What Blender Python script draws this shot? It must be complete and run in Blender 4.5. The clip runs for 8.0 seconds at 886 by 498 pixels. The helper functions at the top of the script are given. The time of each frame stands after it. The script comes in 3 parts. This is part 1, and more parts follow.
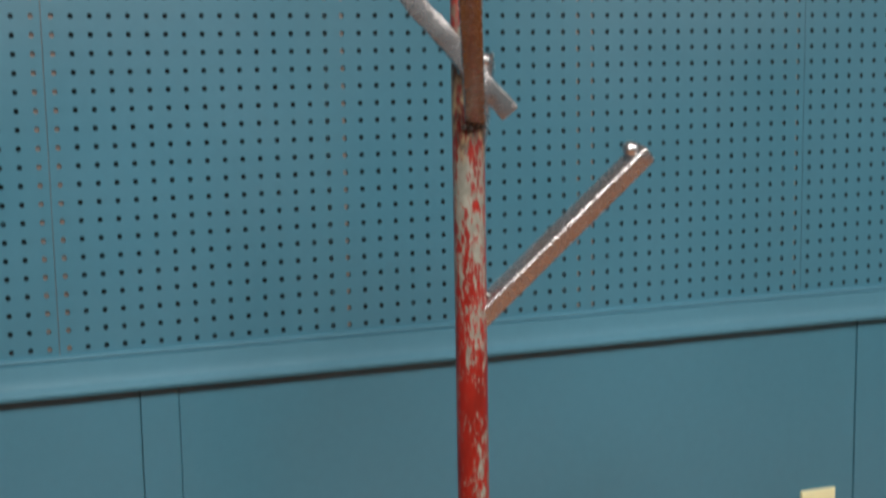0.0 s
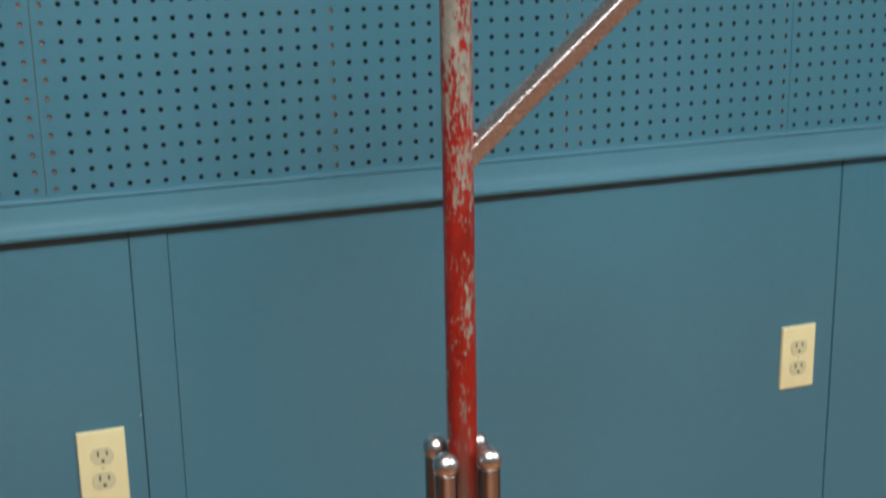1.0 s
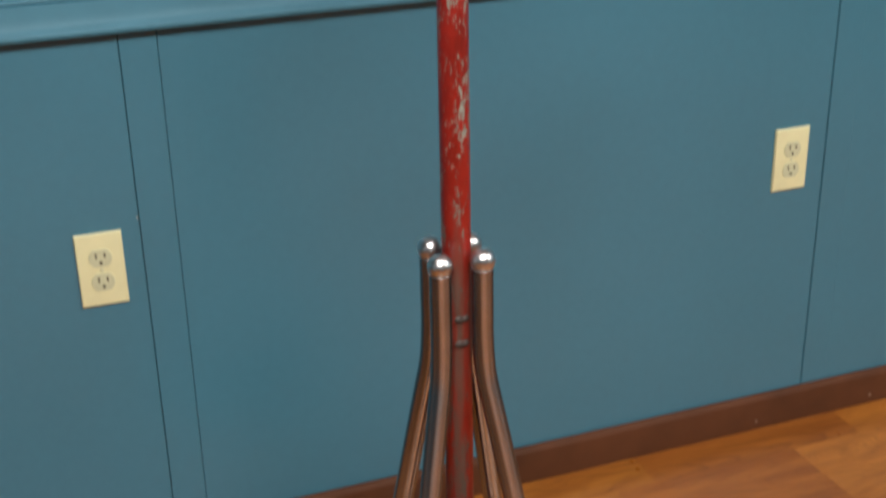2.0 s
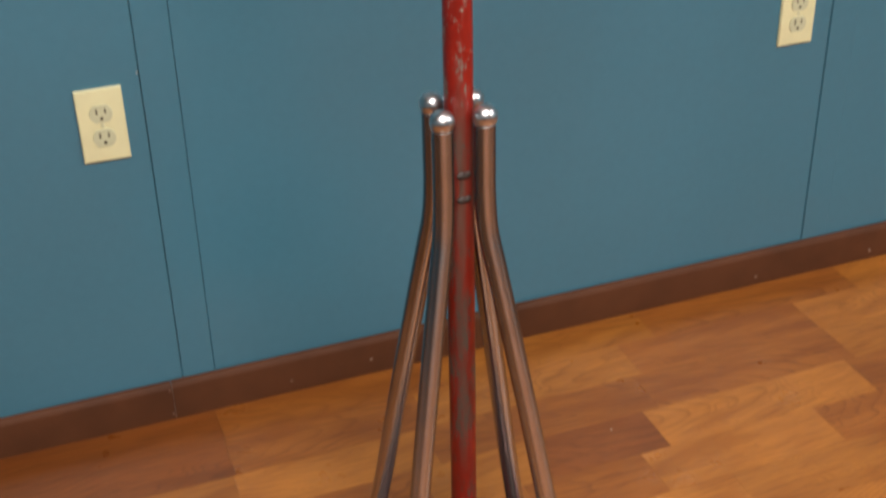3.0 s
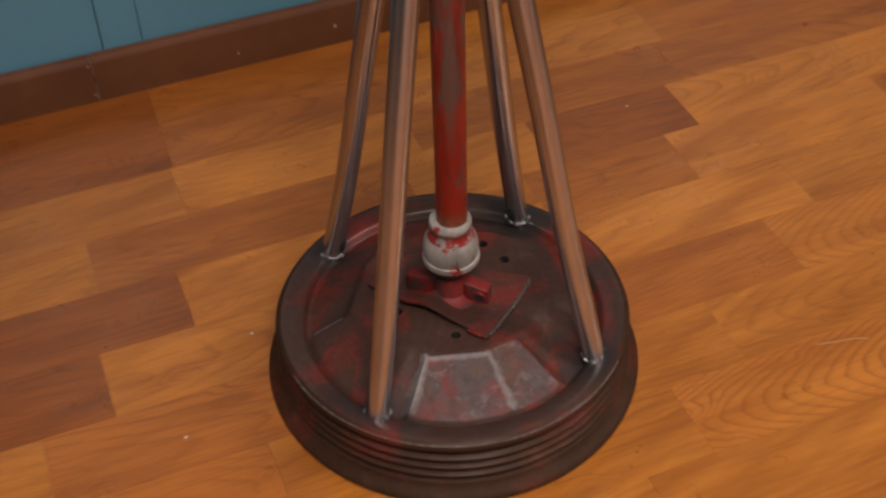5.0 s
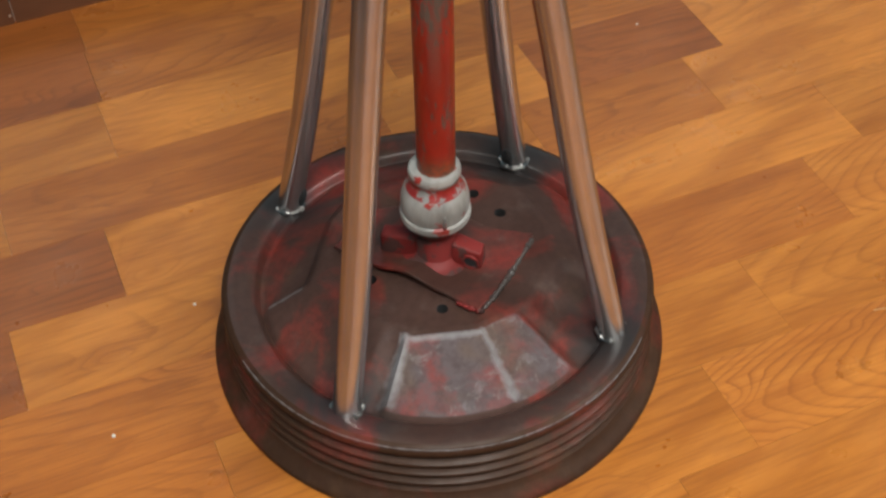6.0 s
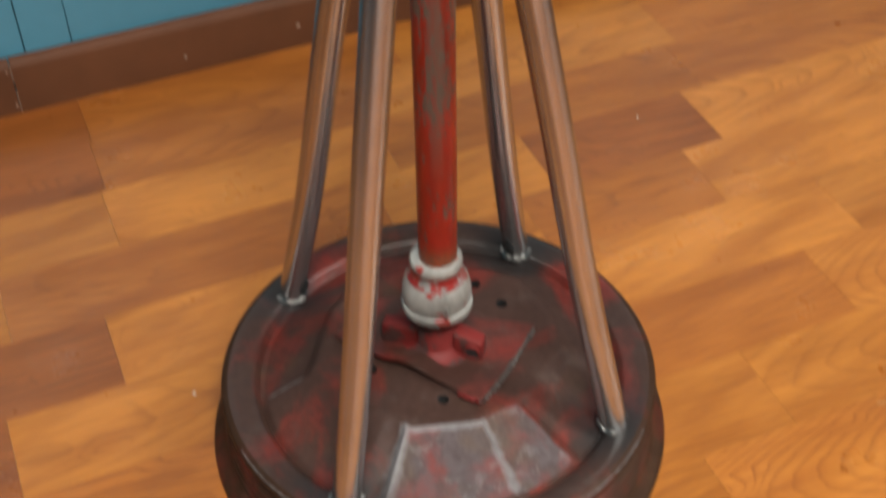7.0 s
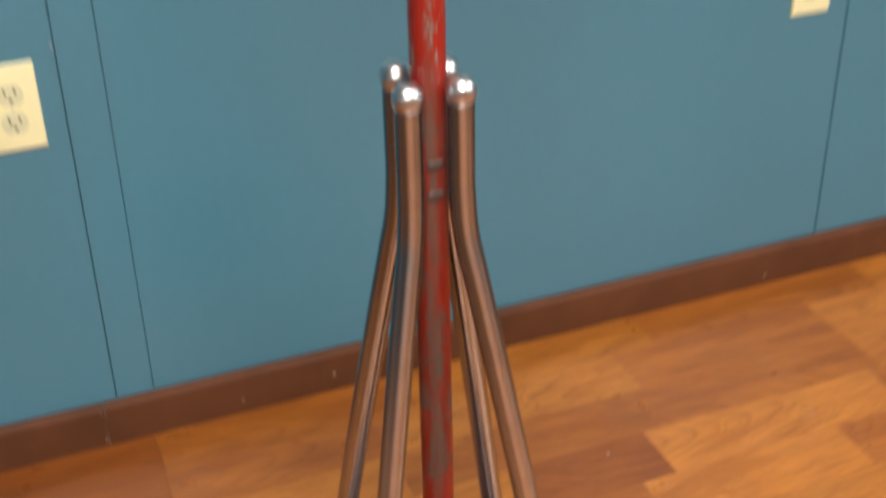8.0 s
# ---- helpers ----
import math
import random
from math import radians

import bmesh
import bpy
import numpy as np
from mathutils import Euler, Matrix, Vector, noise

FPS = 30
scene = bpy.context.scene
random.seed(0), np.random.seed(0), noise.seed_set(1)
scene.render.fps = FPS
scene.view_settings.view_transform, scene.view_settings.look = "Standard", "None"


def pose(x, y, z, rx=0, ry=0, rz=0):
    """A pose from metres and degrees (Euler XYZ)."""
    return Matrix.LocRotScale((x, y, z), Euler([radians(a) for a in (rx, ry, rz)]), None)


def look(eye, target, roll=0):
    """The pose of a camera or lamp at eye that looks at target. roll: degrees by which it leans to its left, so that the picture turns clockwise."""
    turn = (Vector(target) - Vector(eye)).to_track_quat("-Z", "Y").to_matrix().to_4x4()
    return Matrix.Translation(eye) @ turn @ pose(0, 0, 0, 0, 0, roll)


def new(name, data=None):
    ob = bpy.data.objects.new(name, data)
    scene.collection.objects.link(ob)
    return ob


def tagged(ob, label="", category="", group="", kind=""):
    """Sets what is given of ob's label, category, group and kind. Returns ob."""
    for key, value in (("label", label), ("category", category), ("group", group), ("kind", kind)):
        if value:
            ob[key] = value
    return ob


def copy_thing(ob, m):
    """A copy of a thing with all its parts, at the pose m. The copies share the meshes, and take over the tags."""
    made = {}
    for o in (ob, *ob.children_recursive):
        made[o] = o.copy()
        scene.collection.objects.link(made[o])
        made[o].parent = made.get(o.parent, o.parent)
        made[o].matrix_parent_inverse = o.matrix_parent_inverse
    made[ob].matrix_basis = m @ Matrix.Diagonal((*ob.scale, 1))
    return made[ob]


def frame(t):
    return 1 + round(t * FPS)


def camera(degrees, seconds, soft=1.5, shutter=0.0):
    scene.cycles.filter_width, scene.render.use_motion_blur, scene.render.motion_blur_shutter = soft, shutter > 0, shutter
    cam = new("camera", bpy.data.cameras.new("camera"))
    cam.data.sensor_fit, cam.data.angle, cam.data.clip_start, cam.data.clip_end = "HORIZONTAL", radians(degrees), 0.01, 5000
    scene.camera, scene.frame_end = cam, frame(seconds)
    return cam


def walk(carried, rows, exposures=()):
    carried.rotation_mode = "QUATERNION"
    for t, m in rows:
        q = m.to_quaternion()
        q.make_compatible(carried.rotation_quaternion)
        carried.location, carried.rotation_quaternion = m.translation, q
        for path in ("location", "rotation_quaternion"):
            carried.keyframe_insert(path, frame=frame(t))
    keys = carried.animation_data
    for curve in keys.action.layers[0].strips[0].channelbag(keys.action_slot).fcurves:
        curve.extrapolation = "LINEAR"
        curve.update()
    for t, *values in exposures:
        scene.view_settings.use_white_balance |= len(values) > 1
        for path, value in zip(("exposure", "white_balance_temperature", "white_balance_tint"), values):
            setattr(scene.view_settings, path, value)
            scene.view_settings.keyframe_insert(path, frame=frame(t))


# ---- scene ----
cam = camera(37.87, 8.0, soft=2.4, shutter=0.6)
PATH = [
    (0, (-0.4570, -1.1917, 1.3455), (-0.1205, -0.2596, 1.2117), -1.003),
    (0.5, (-0.4570, -1.1917, 1.3455), (-0.1207, -0.2717, 1.1441), -1.066),
    (1, (-0.4570, -1.1917, 1.3455), (-0.1214, -0.2849, 1.0905), -1.083),
    (1.5, (-0.4570, -1.1917, 1.3455), (-0.1291, -0.3034, 1.0240), -1.136),
    (2, (-0.4570, -1.1917, 1.3455), (-0.1371, -0.3323, 0.9467), -1.142),
    (2.2, (-0.4570, -1.1917, 1.3455), (-0.1406, -0.3417, 0.9243), -1.142),
    (3.3, (-0.4570, -1.1917, 1.3455), (-0.1655, -0.3951, 0.8159), -1.272),
    (3.5, (-0.4570, -1.1917, 1.3455), (-0.1705, -0.4089, 0.7931), -1.272),
    (4, (-0.4570, -1.1917, 1.3455), (-0.1846, -0.4521, 0.7300), -1.190),
    (4.5, (-0.4570, -1.1917, 1.3455), (-0.2000, -0.5037, 0.6668), -1.507),
    (4.7, (-0.4210, -1.0939, 1.2533), (-0.1644, -0.4082, 0.5721), -1.694),
    (5.8, (-0.2892, -0.7213, 0.9331), (-0.0287, -0.0792, 0.2121), -1.255),
    (6, (-0.2892, -0.7213, 0.9331), (-0.0298, -0.0879, 0.2040), -1.258),
    (6.5, (-0.2892, -0.7213, 0.9331), (-0.0425, -0.1034, 0.1866), -1.421),
    (7, (-0.2892, -0.7213, 0.9331), (-0.0110, -0.0425, 0.2535), -0.919),
    (7.5, (-0.2724, -0.7419, 1.0464), (0.0054, -0.0041, 0.4312), -1.327),
    (8, (-0.3629, -0.9621, 1.2225), (-0.0494, -0.1588, 0.7161), -1.117),
]
walk(cam, [(t, look(eye, target, roll)) for t, eye, target, roll in PATH],
     exposures=((0, -0.05, 6500, 10), (2.0, 0.0, 6500, 10), (3.5, 0.05, 6700, 15), (4.5, -0.17, 7250, 23), (4.7, -0.36, 7350, 25), (5.8, 0.33, 6300, 5), (6.5, 0.40, 6050, 2), (7.0, 0.47, 6350, 4), (7.5, 0.62, 6850, 4), (8.0, 0.5, 6800, 12)))

# ---- light ----
WALL_Y = 0.652            # painted face of the north wall
CEILING_Z = 2.44
world = bpy.data.worlds.new("room_world")
scene.world = world
world.use_nodes = True
world.node_tree.nodes["Background"].inputs[0].default_value = (0.6, 0.7, 0.8, 1)
world.node_tree.nodes["Background"].inputs[1].default_value = 0.02
# the second place is an added, unseen light that brightens the right of the wall
LIGHT_PLACES = ((-0.32, -1.30), (2.10, -1.45))
LIGHT_WATTS = (60.0, 46.0)
for (lx, ly), watts in zip(LIGHT_PLACES, LIGHT_WATTS):
    lamp = bpy.data.lights.new("ceiling_lamp", "AREA")
    lamp.shape, lamp.size, lamp.size_y = "RECTANGLE", 0.56, 1.16
    lamp.energy, lamp.color = watts, (1.0, 0.97, 0.92)
    new("ceiling_lamp", lamp).matrix_world = pose(lx, ly, CEILING_Z - 0.055, 0, 0, 90)


# ---- materials ----
class Nodes:
    """A small wrapper round a node material."""

    def __init__(self, name, rough=0.5, metal=0.0):
        self.material = bpy.data.materials.new(name)
        self.material.use_nodes = True
        self.tree = self.material.node_tree
        self.shader = self.tree.nodes["Principled BSDF"]
        self.shader.inputs["Roughness"].default_value = rough
        self.shader.inputs["Metallic"].default_value = metal

    def node(self, kind, values=(), **props):
        made = self.tree.nodes.new(kind)
        for key, value in props.items():
            setattr(made, key, value)
        for key, value in dict(values).items():
            self.plug(value, made.inputs[key])
        return made

    def plug(self, value, socket):
        if isinstance(value, bpy.types.NodeSocket):
            self.tree.links.new(value, socket)
        else:
            socket.default_value = value

    def set(self, key, value):
        self.plug(value, self.shader.inputs[key])

    def place(self, stretch=(1, 1, 1), world_space=False, shuffle=0.0):
        if world_space:
            where = self.node("ShaderNodeNewGeometry").outputs["Position"]
        else:
            where = self.node("ShaderNodeTexCoord").outputs["Object"]
        if shuffle:
            chance = self.node("ShaderNodeObjectInfo").outputs["Random"]
            much = self.node("ShaderNodeMath", {0: chance, 1: shuffle}, operation="MULTIPLY").outputs[0]
            where = self.node("ShaderNodeVectorMath", {0: where, 1: much}, operation="ADD").outputs[0]
        return self.node("ShaderNodeMapping", {"Vector": where, "Scale": stretch}).outputs[0]

    def noise(self, where, scale, detail=4.0, rough=0.55, distort=0.0):
        return self.node("ShaderNodeTexNoise", {"Vector": where, "Scale": scale, "Detail": detail, "Roughness": rough,
                                                "Distortion": distort}).outputs["Fac"]

    def ramp(self, value, *stops):
        made = self.node("ShaderNodeValToRGB", {"Fac": value})
        while len(made.color_ramp.elements) < len(stops):
            made.color_ramp.elements.new(0.5)
        for element, (at, c) in zip(made.color_ramp.elements, stops):
            element.position, element.color = at, (*c, 1) if not isinstance(c, (int, float)) else (c, c, c, 1)
        return made.outputs["Color"]

    def mix(self, factor, a, b, blend="MIX"):
        made = self.node("ShaderNodeMix", data_type="RGBA", blend_type=blend)
        for key, value in (("Factor_Float", factor), ("A_Color", a), ("B_Color", b)):
            socket = next(s for s in made.inputs if s.identifier == key)
            self.plug((*value, 1) if isinstance(value, tuple) and len(value) == 3 else value, socket)
        return next(s for s in made.outputs if s.identifier == "Result_Color")

    def math(self, how, a, b):
        return self.node("ShaderNodeMath", {0: a, 1: b}, operation=how).outputs[0]

    def bump(self, height, strength, distance=0.001):
        self.set("Normal", self.node("ShaderNodeBump", {"Height": height, "Strength": strength, "Distance": distance}).outputs[0])


def wall_paint(name, low, high, rough=0.42):
    n = Nodes(name, rough)
    where = n.place(world_space=True)
    broad = n.noise(where, 1.7, 3)
    fine = n.noise(where, 60, 3)
    tone = n.ramp(broad, (0.3, low), (0.7, high))
    n.set("Base Color", n.mix(0.12, tone, n.ramp(fine, (0.3, tuple(c * 0.8 for c in low)), (0.7, tuple(c * 1.15 for c in high)))))
    n.set("Roughness", n.ramp(n.noise(where, 5, 3), (0.3, rough - 0.02), (0.75, rough + 0.06)))
    n.bump(n.noise(where, 420, 2), 0.05, 0.0003)
    return n.material


def wood_floor(name, light, dark, rough=0.33, arched=False, lean=0.0):
    """Printed strip: growth rings as long arches, bent round small knots, each strip cut from another place."""
    n = Nodes(name, rough)
    where = n.place((1, 1, 1), True, 41.0)
    chance = n.node("ShaderNodeObjectInfo").outputs["Random"]
    other = n.math("FRACT", n.math("MULTIPLY", chance, 37.0), 0.0)
    third = n.math("FRACT", n.math("MULTIPLY", chance, 113.0), 0.0)
    local = n.node("ShaderNodeSeparateXYZ", {0: n.place()}).outputs
    wide = n.node("ShaderNodeSeparateXYZ", {0: where}).outputs
    sway = n.noise(n.node("ShaderNodeMapping", {"Vector": where, "Scale": (2.6, 9.0, 1)}).outputs[0], 1.1, 2, 0.5, 0.3)
    ragged = n.noise(n.node("ShaderNodeMapping", {"Vector": where, "Scale": (20, 110, 1)}).outputs[0], 1.0, 3, 0.6)
    across = n.math("SUBTRACT", local["Y"], n.math("SUBTRACT", n.math("MULTIPLY", other, 1.3), 0.65))
    arch = n.math("MULTIPLY", n.math("POWER", n.math("ABSOLUTE", across, 0.0), 1.7), 6.5)
    slope = n.math("MULTIPLY", n.math("SUBTRACT", third, 0.5), 40.0)
    if arched:
        across = n.math("ADD", local["Y"], 0.14)
        arch = n.math("MULTIPLY", n.math("POWER", n.math("ABSOLUTE", across, 0.0), 1.7), 10.0)
        slope = -42.0
    field = n.math("ADD", arch, n.math("MULTIPLY", wide["X"], slope))
    field = n.math("ADD", field, n.math("MULTIPLY", sway, 4.0 if arched else 6.0))
    field = n.math("ADD", field, n.math("MULTIPLY", ragged, 0.35))
    knots = n.noise(n.node("ShaderNodeMapping", {"Vector": where, "Scale": (1, 2.2, 1)}).outputs[0], 7.0, 1)
    field = n.math("ADD", field, n.math("MULTIPLY", n.ramp(knots, (0.60, 0.0), (0.86, 1.0)), 5.0))
    rings = n.ramp(n.math("FRACT", field, 0.0), (0.0, 0.10), (0.45, 0.06), (0.74, 0.42), (0.88, 1.0), (0.95, 0.9), (1.0, 0.12))
    strength = n.ramp(n.noise(n.node("ShaderNodeMapping", {"Vector": where, "Scale": (3, 8, 1)}).outputs[0], 1.3, 3), (0.36, 0.45 if arched else 0.08), (0.64, 1.0))
    leaning = n.node("ShaderNodeMapping", {"Vector": where, "Rotation": (0, 0, -lean)}).outputs[0]
    clouds = n.ramp(n.noise(n.node("ShaderNodeMapping", {"Vector": leaning, "Scale": (3.0, 16, 1)}).outputs[0], 1.5, 5, 0.6), (0.40, 0.0), (0.64, 1.0))
    figure = n.mix(n.math("MULTIPLY", clouds, 0.66), light, dark)
    figure = n.mix(n.math("MULTIPLY", n.math("MULTIPLY", rings, strength), 0.9 if arched else 0.6), figure, tuple(c * 0.72 for c in dark))
    pores = n.noise(n.node("ShaderNodeMapping", {"Vector": where, "Scale": (12, 330, 1)}).outputs[0], 1.0, 4, 0.62)
    figure = n.mix(n.math("MULTIPLY", n.ramp(pores, (0.45, 0.0), (0.70, 1.0)), 0.40), figure, tuple(c * 0.60 for c in dark))
    figure = n.mix(n.math("MULTIPLY", n.ramp(knots, (0.80, 0.0), (0.86, 1.0)), 0.6), figure, tuple(c * 0.38 for c in dark))
    n.set("Base Color", n.mix(1.0, figure, n.ramp(chance, (0.0, (0.9, 0.89, 0.88)), (1.0, (1.1, 1.1, 1.1))), "MULTIPLY"))
    n.set("Roughness", n.ramp(n.noise(where, 14, 4), (0.3, rough - 0.07), (0.75, rough + 0.1)))
    n.bump(pores, 0.12, 0.0005)
    return n.material


def brushed_steel(name, tint, rough, blot=0.5):
    n = Nodes(name, rough, 1.0)
    where = n.place()
    broad = n.noise(where, 30, 4)
    fine = n.noise(where, 120, 4)
    n.set("Base Color", n.mix(n.math("MULTIPLY", n.ramp(broad, (0.4, 0.0), (0.72, 1.0)), blot), tint, tuple(c * 0.5 for c in tint)))
    n.set("Roughness", n.ramp(fine, (0.3, rough - 0.02), (0.7, rough + 0.05)))
    n.bump(fine, 0.03, 0.0002)
    return n.material


def drawn_tube(name, tint, dark, rough):
    """Bare drawn tube: room reflections painted as bands along its length, with faint mill streaks and smudges of
    handling.
    """
    n = Nodes(name, rough, 0.96)
    along = n.node("ShaderNodeUVMap").outputs[0]
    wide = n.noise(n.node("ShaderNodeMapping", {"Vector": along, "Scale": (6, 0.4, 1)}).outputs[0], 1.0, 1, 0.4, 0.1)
    thin = n.noise(n.node("ShaderNodeMapping", {"Vector": along, "Scale": (40, 1.6, 1)}).outputs[0], 1.0, 3, 0.6)
    smudge = n.noise(n.place(), 22, 4, 0.6)
    # dark and light reflections of the room, put into the base colour
    mirror_bands = n.ramp(wide, (0.42, dark), (0.57, tint))
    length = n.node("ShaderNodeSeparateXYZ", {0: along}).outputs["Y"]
    # the painted reflections fade to an even tone towards the foot
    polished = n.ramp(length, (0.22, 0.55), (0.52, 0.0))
    tone = n.mix(polished, mirror_bands, tuple(c * 1.08 for c in tint))
    n.set("Base Color", n.mix(n.math("MULTIPLY", n.ramp(smudge, (0.5, 0.0), (0.75, 1.0)), 0.15), tone, tuple(c * 0.55 for c in dark)))
    n.set("Roughness", n.ramp(thin, (0.35, rough - 0.02), (0.65, rough + 0.05)))
    n.set("Anisotropic", 0.8)
    n.set("Tangent", n.node("ShaderNodeCombineXYZ", {"Z": 1.0}).outputs[0])
    n.bump(thin, 0.05, 0.0002)
    return n.material


def chipped_paint(name, paint, bare, stretch, scale, amount, rough=0.4, grime=0.35, by_height=None):
    """Paint that has flaked to the primer in long shreds; by_height: pairs of height and share of bare metal."""
    n = Nodes(name, rough)
    where = n.place(stretch)
    flakes = n.noise(where, scale, 6, 0.68, 0.12)
    patches = n.noise(n.place((1, 1, 0.28)), 46, 2)
    level = n.math("ADD", n.math("MULTIPLY", flakes, 0.65), n.math("MULTIPLY", patches, 0.40))
    if by_height:
        height = n.node("ShaderNodeSeparateXYZ", {0: n.place()}).outputs["Z"]
        share = n.ramp(n.math("MULTIPLY", height, 0.5), *[(z * 0.5, s) for z, s in by_height])
        level = n.math("ADD", level, n.math("SUBTRACT", share, 0.5))
    else:
        level = n.math("ADD", level, amount - 0.5)
    gone = n.ramp(level, (0.53, 0.0), (0.56, 1.0))
    coat = n.mix(n.ramp(n.noise(n.place((1, 1, 0.3)), 40, 4), (0.4, 0.0), (0.75, grime)), paint, tuple(c * 0.35 for c in paint))
    metal = n.mix(n.ramp(n.noise(n.place(), 90, 4), (0.35, 0.0), (0.7, 1.0)), bare, tuple(c * 0.6 for c in bare))
    if by_height:
        metal = n.mix(n.ramp(n.math("MULTIPLY", height, 0.5), (0.36, 1.0), (0.44, 0.0)), metal, (0.070, 0.052, 0.040))
        scorch = n.ramp(n.math("ADD", n.math("MULTIPLY", height, 0.5), n.math("MULTIPLY", patches, 0.03)), (0.648, 0.0), (0.656, 0.85), (0.686, 0.85), (0.705, 0.3))
        soot = n.ramp(n.noise(n.place((1, 1, 0.6)), 150, 4), (0.40, (0.26, 0.19, 0.10)), (0.52, (0.12, 0.075, 0.04)), (0.64, (0.025, 0.02, 0.016)))
        metal = n.mix(scorch, metal, soot)
    tone = n.mix(gone, coat, metal)
    if by_height:
        heat = n.ramp(n.math("ADD", n.math("MULTIPLY", height, 0.5), n.math("MULTIPLY", patches, 0.02)), (0.30, 0.0), (0.345, 0.35), (0.385, 0.35), (0.405, 0.0))
        tone = n.mix(heat, tone, (0.066, 0.038, 0.026))
        flat = n.node("ShaderNodeVectorMath", {0: n.place(), 1: (-19.3, -59.4, 0.0)}, operation="DOT_PRODUCT").outputs["Value"]
        rubbed = n.ramp(n.math("ADD", flat, n.math("MULTIPLY", n.math("SUBTRACT", n.noise(n.place((1, 1, 0.15)), 120, 4), 0.5), 0.34)), (0.90, 0.0), (1.0, 0.75))
        reach = n.ramp(n.math("MULTIPLY", height, 0.5), (0.145, 0.0), (0.185, 1.0), (0.37, 1.0), (0.43, 0.0))
        tone = n.mix(n.math("MULTIPLY", rubbed, reach), tone, n.mix(n.noise(n.place((1, 1, 0.3)), 80, 3), (0.050, 0.030, 0.022), (0.105, 0.078, 0.062)))
        singed = n.ramp(n.math("ADD", n.math("MULTIPLY", height, 0.5), n.math("MULTIPLY", patches, 0.012)), (0.108, 0.8), (0.114, 0.7), (0.119, 0.0))
        tone = n.mix(singed, tone, n.ramp(n.noise(n.place((1, 1, 1.4)), 170, 4), (0.42, (0.20, 0.045, 0.012)), (0.60, (0.075, 0.05, 0.028))))
    n.set("Base Color", tone)
    n.set("Roughness", n.ramp(gone, (0.0, rough), (1.0, rough + 0.12)))
    n.bump(n.math("SUBTRACT", 1.0, gone), 0.35, 0.0006)
    return n.material


def worn_iron(name, dark, red, amount, rough=0.36, gloss=0.4, burns=(), bare=(0.11, 0.085, 0.075), panels=False):
    """Dark iron with red paint left in patches and metal rubbed bare; burns: where welding has blackened it."""
    n = Nodes(name, rough, 0.0 if panels else 0.15)
    where = n.place()
    blots = n.noise(where, 12, 5, 0.6, 0.6)
    fine = n.noise(where, 130, 5, 0.65)
    tone = n.mix(n.ramp(blots, (0.57 - amount, 0.0), (0.72 - amount, 1.0)), dark, red)
    steel = n.ramp(n.noise(where, 24, 5, 0.7, 0.4), (0.54, 0.0), (0.70, 0.45))
    tone = n.mix(steel, tone, bare)
    rust = n.ramp(n.noise(where, 17, 4, 0.6, 0.3), (0.56, 0.0), (0.72, 0.35))
    tone = n.mix(rust, tone, (0.085, 0.045, 0.022))
    tone = n.mix(n.ramp(fine, (0.42, 0.0), (0.70, 0.5)), tone, tuple(c * 0.5 for c in dark))
    if panels:        # the lamp's sheen is painted as a paler coat on the worn pressed panels, their ridges are rubbed to the metal
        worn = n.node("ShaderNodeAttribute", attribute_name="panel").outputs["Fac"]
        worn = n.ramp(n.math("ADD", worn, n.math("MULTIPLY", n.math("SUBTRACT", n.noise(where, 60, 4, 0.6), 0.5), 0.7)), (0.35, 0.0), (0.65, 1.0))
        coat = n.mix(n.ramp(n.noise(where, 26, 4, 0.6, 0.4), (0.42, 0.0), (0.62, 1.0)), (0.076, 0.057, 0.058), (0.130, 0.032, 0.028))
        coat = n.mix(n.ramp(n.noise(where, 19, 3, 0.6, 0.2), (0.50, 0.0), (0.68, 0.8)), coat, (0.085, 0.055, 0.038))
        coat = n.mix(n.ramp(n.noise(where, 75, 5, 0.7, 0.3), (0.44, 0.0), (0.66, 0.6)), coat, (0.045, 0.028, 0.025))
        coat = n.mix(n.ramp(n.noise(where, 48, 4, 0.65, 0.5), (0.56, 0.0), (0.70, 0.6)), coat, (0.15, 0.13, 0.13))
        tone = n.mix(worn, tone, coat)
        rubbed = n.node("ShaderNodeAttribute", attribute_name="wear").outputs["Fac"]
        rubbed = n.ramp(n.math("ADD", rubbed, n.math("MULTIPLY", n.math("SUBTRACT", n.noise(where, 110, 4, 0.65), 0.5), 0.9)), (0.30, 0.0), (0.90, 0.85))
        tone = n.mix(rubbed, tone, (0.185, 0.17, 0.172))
    for at in burns:
        far = n.node("ShaderNodeVectorMath", {0: where, 1: at}, operation="DISTANCE").outputs["Value"]
        ragged = n.math("ADD", far, n.math("MULTIPLY", n.math("SUBTRACT", blots, 0.5), 0.05))
        tone = n.mix(n.ramp(n.math("MULTIPLY", ragged, 10.0), (0.22, 0.85), (0.52, 0.0)), tone, (0.018, 0.016, 0.016))
    n.set("Base Color", tone)
    n.set("Roughness", n.ramp(n.noise(where, 40, 4), (0.3, rough - 0.08), (0.75, rough + 0.14)))
    n.set("Specular IOR Level", gloss)
    n.set("Coat Weight", 0.0 if panels else gloss * 0.3)
    n.set("Coat Roughness", 0.22)
    pits = n.noise(where, 55, 5, 0.7)
    n.bump(n.math("ADD", n.math("MULTIPLY", fine, 0.5), pits), 0.3, 0.0008)
    return n.material


def plain(name, colour, rough=0.5, metal=0.0, vary=0.12, scale=40):
    n = Nodes(name, rough, metal)
    where = n.place()
    n.set("Base Color", n.mix(n.ramp(n.noise(where, scale, 4), (0.35, 0.0), (0.7, 1.0)), colour, tuple(c * (1 - vary * 2) for c in colour)))
    n.bump(n.noise(where, scale * 6, 2), 0.08, 0.0004)
    return n.material


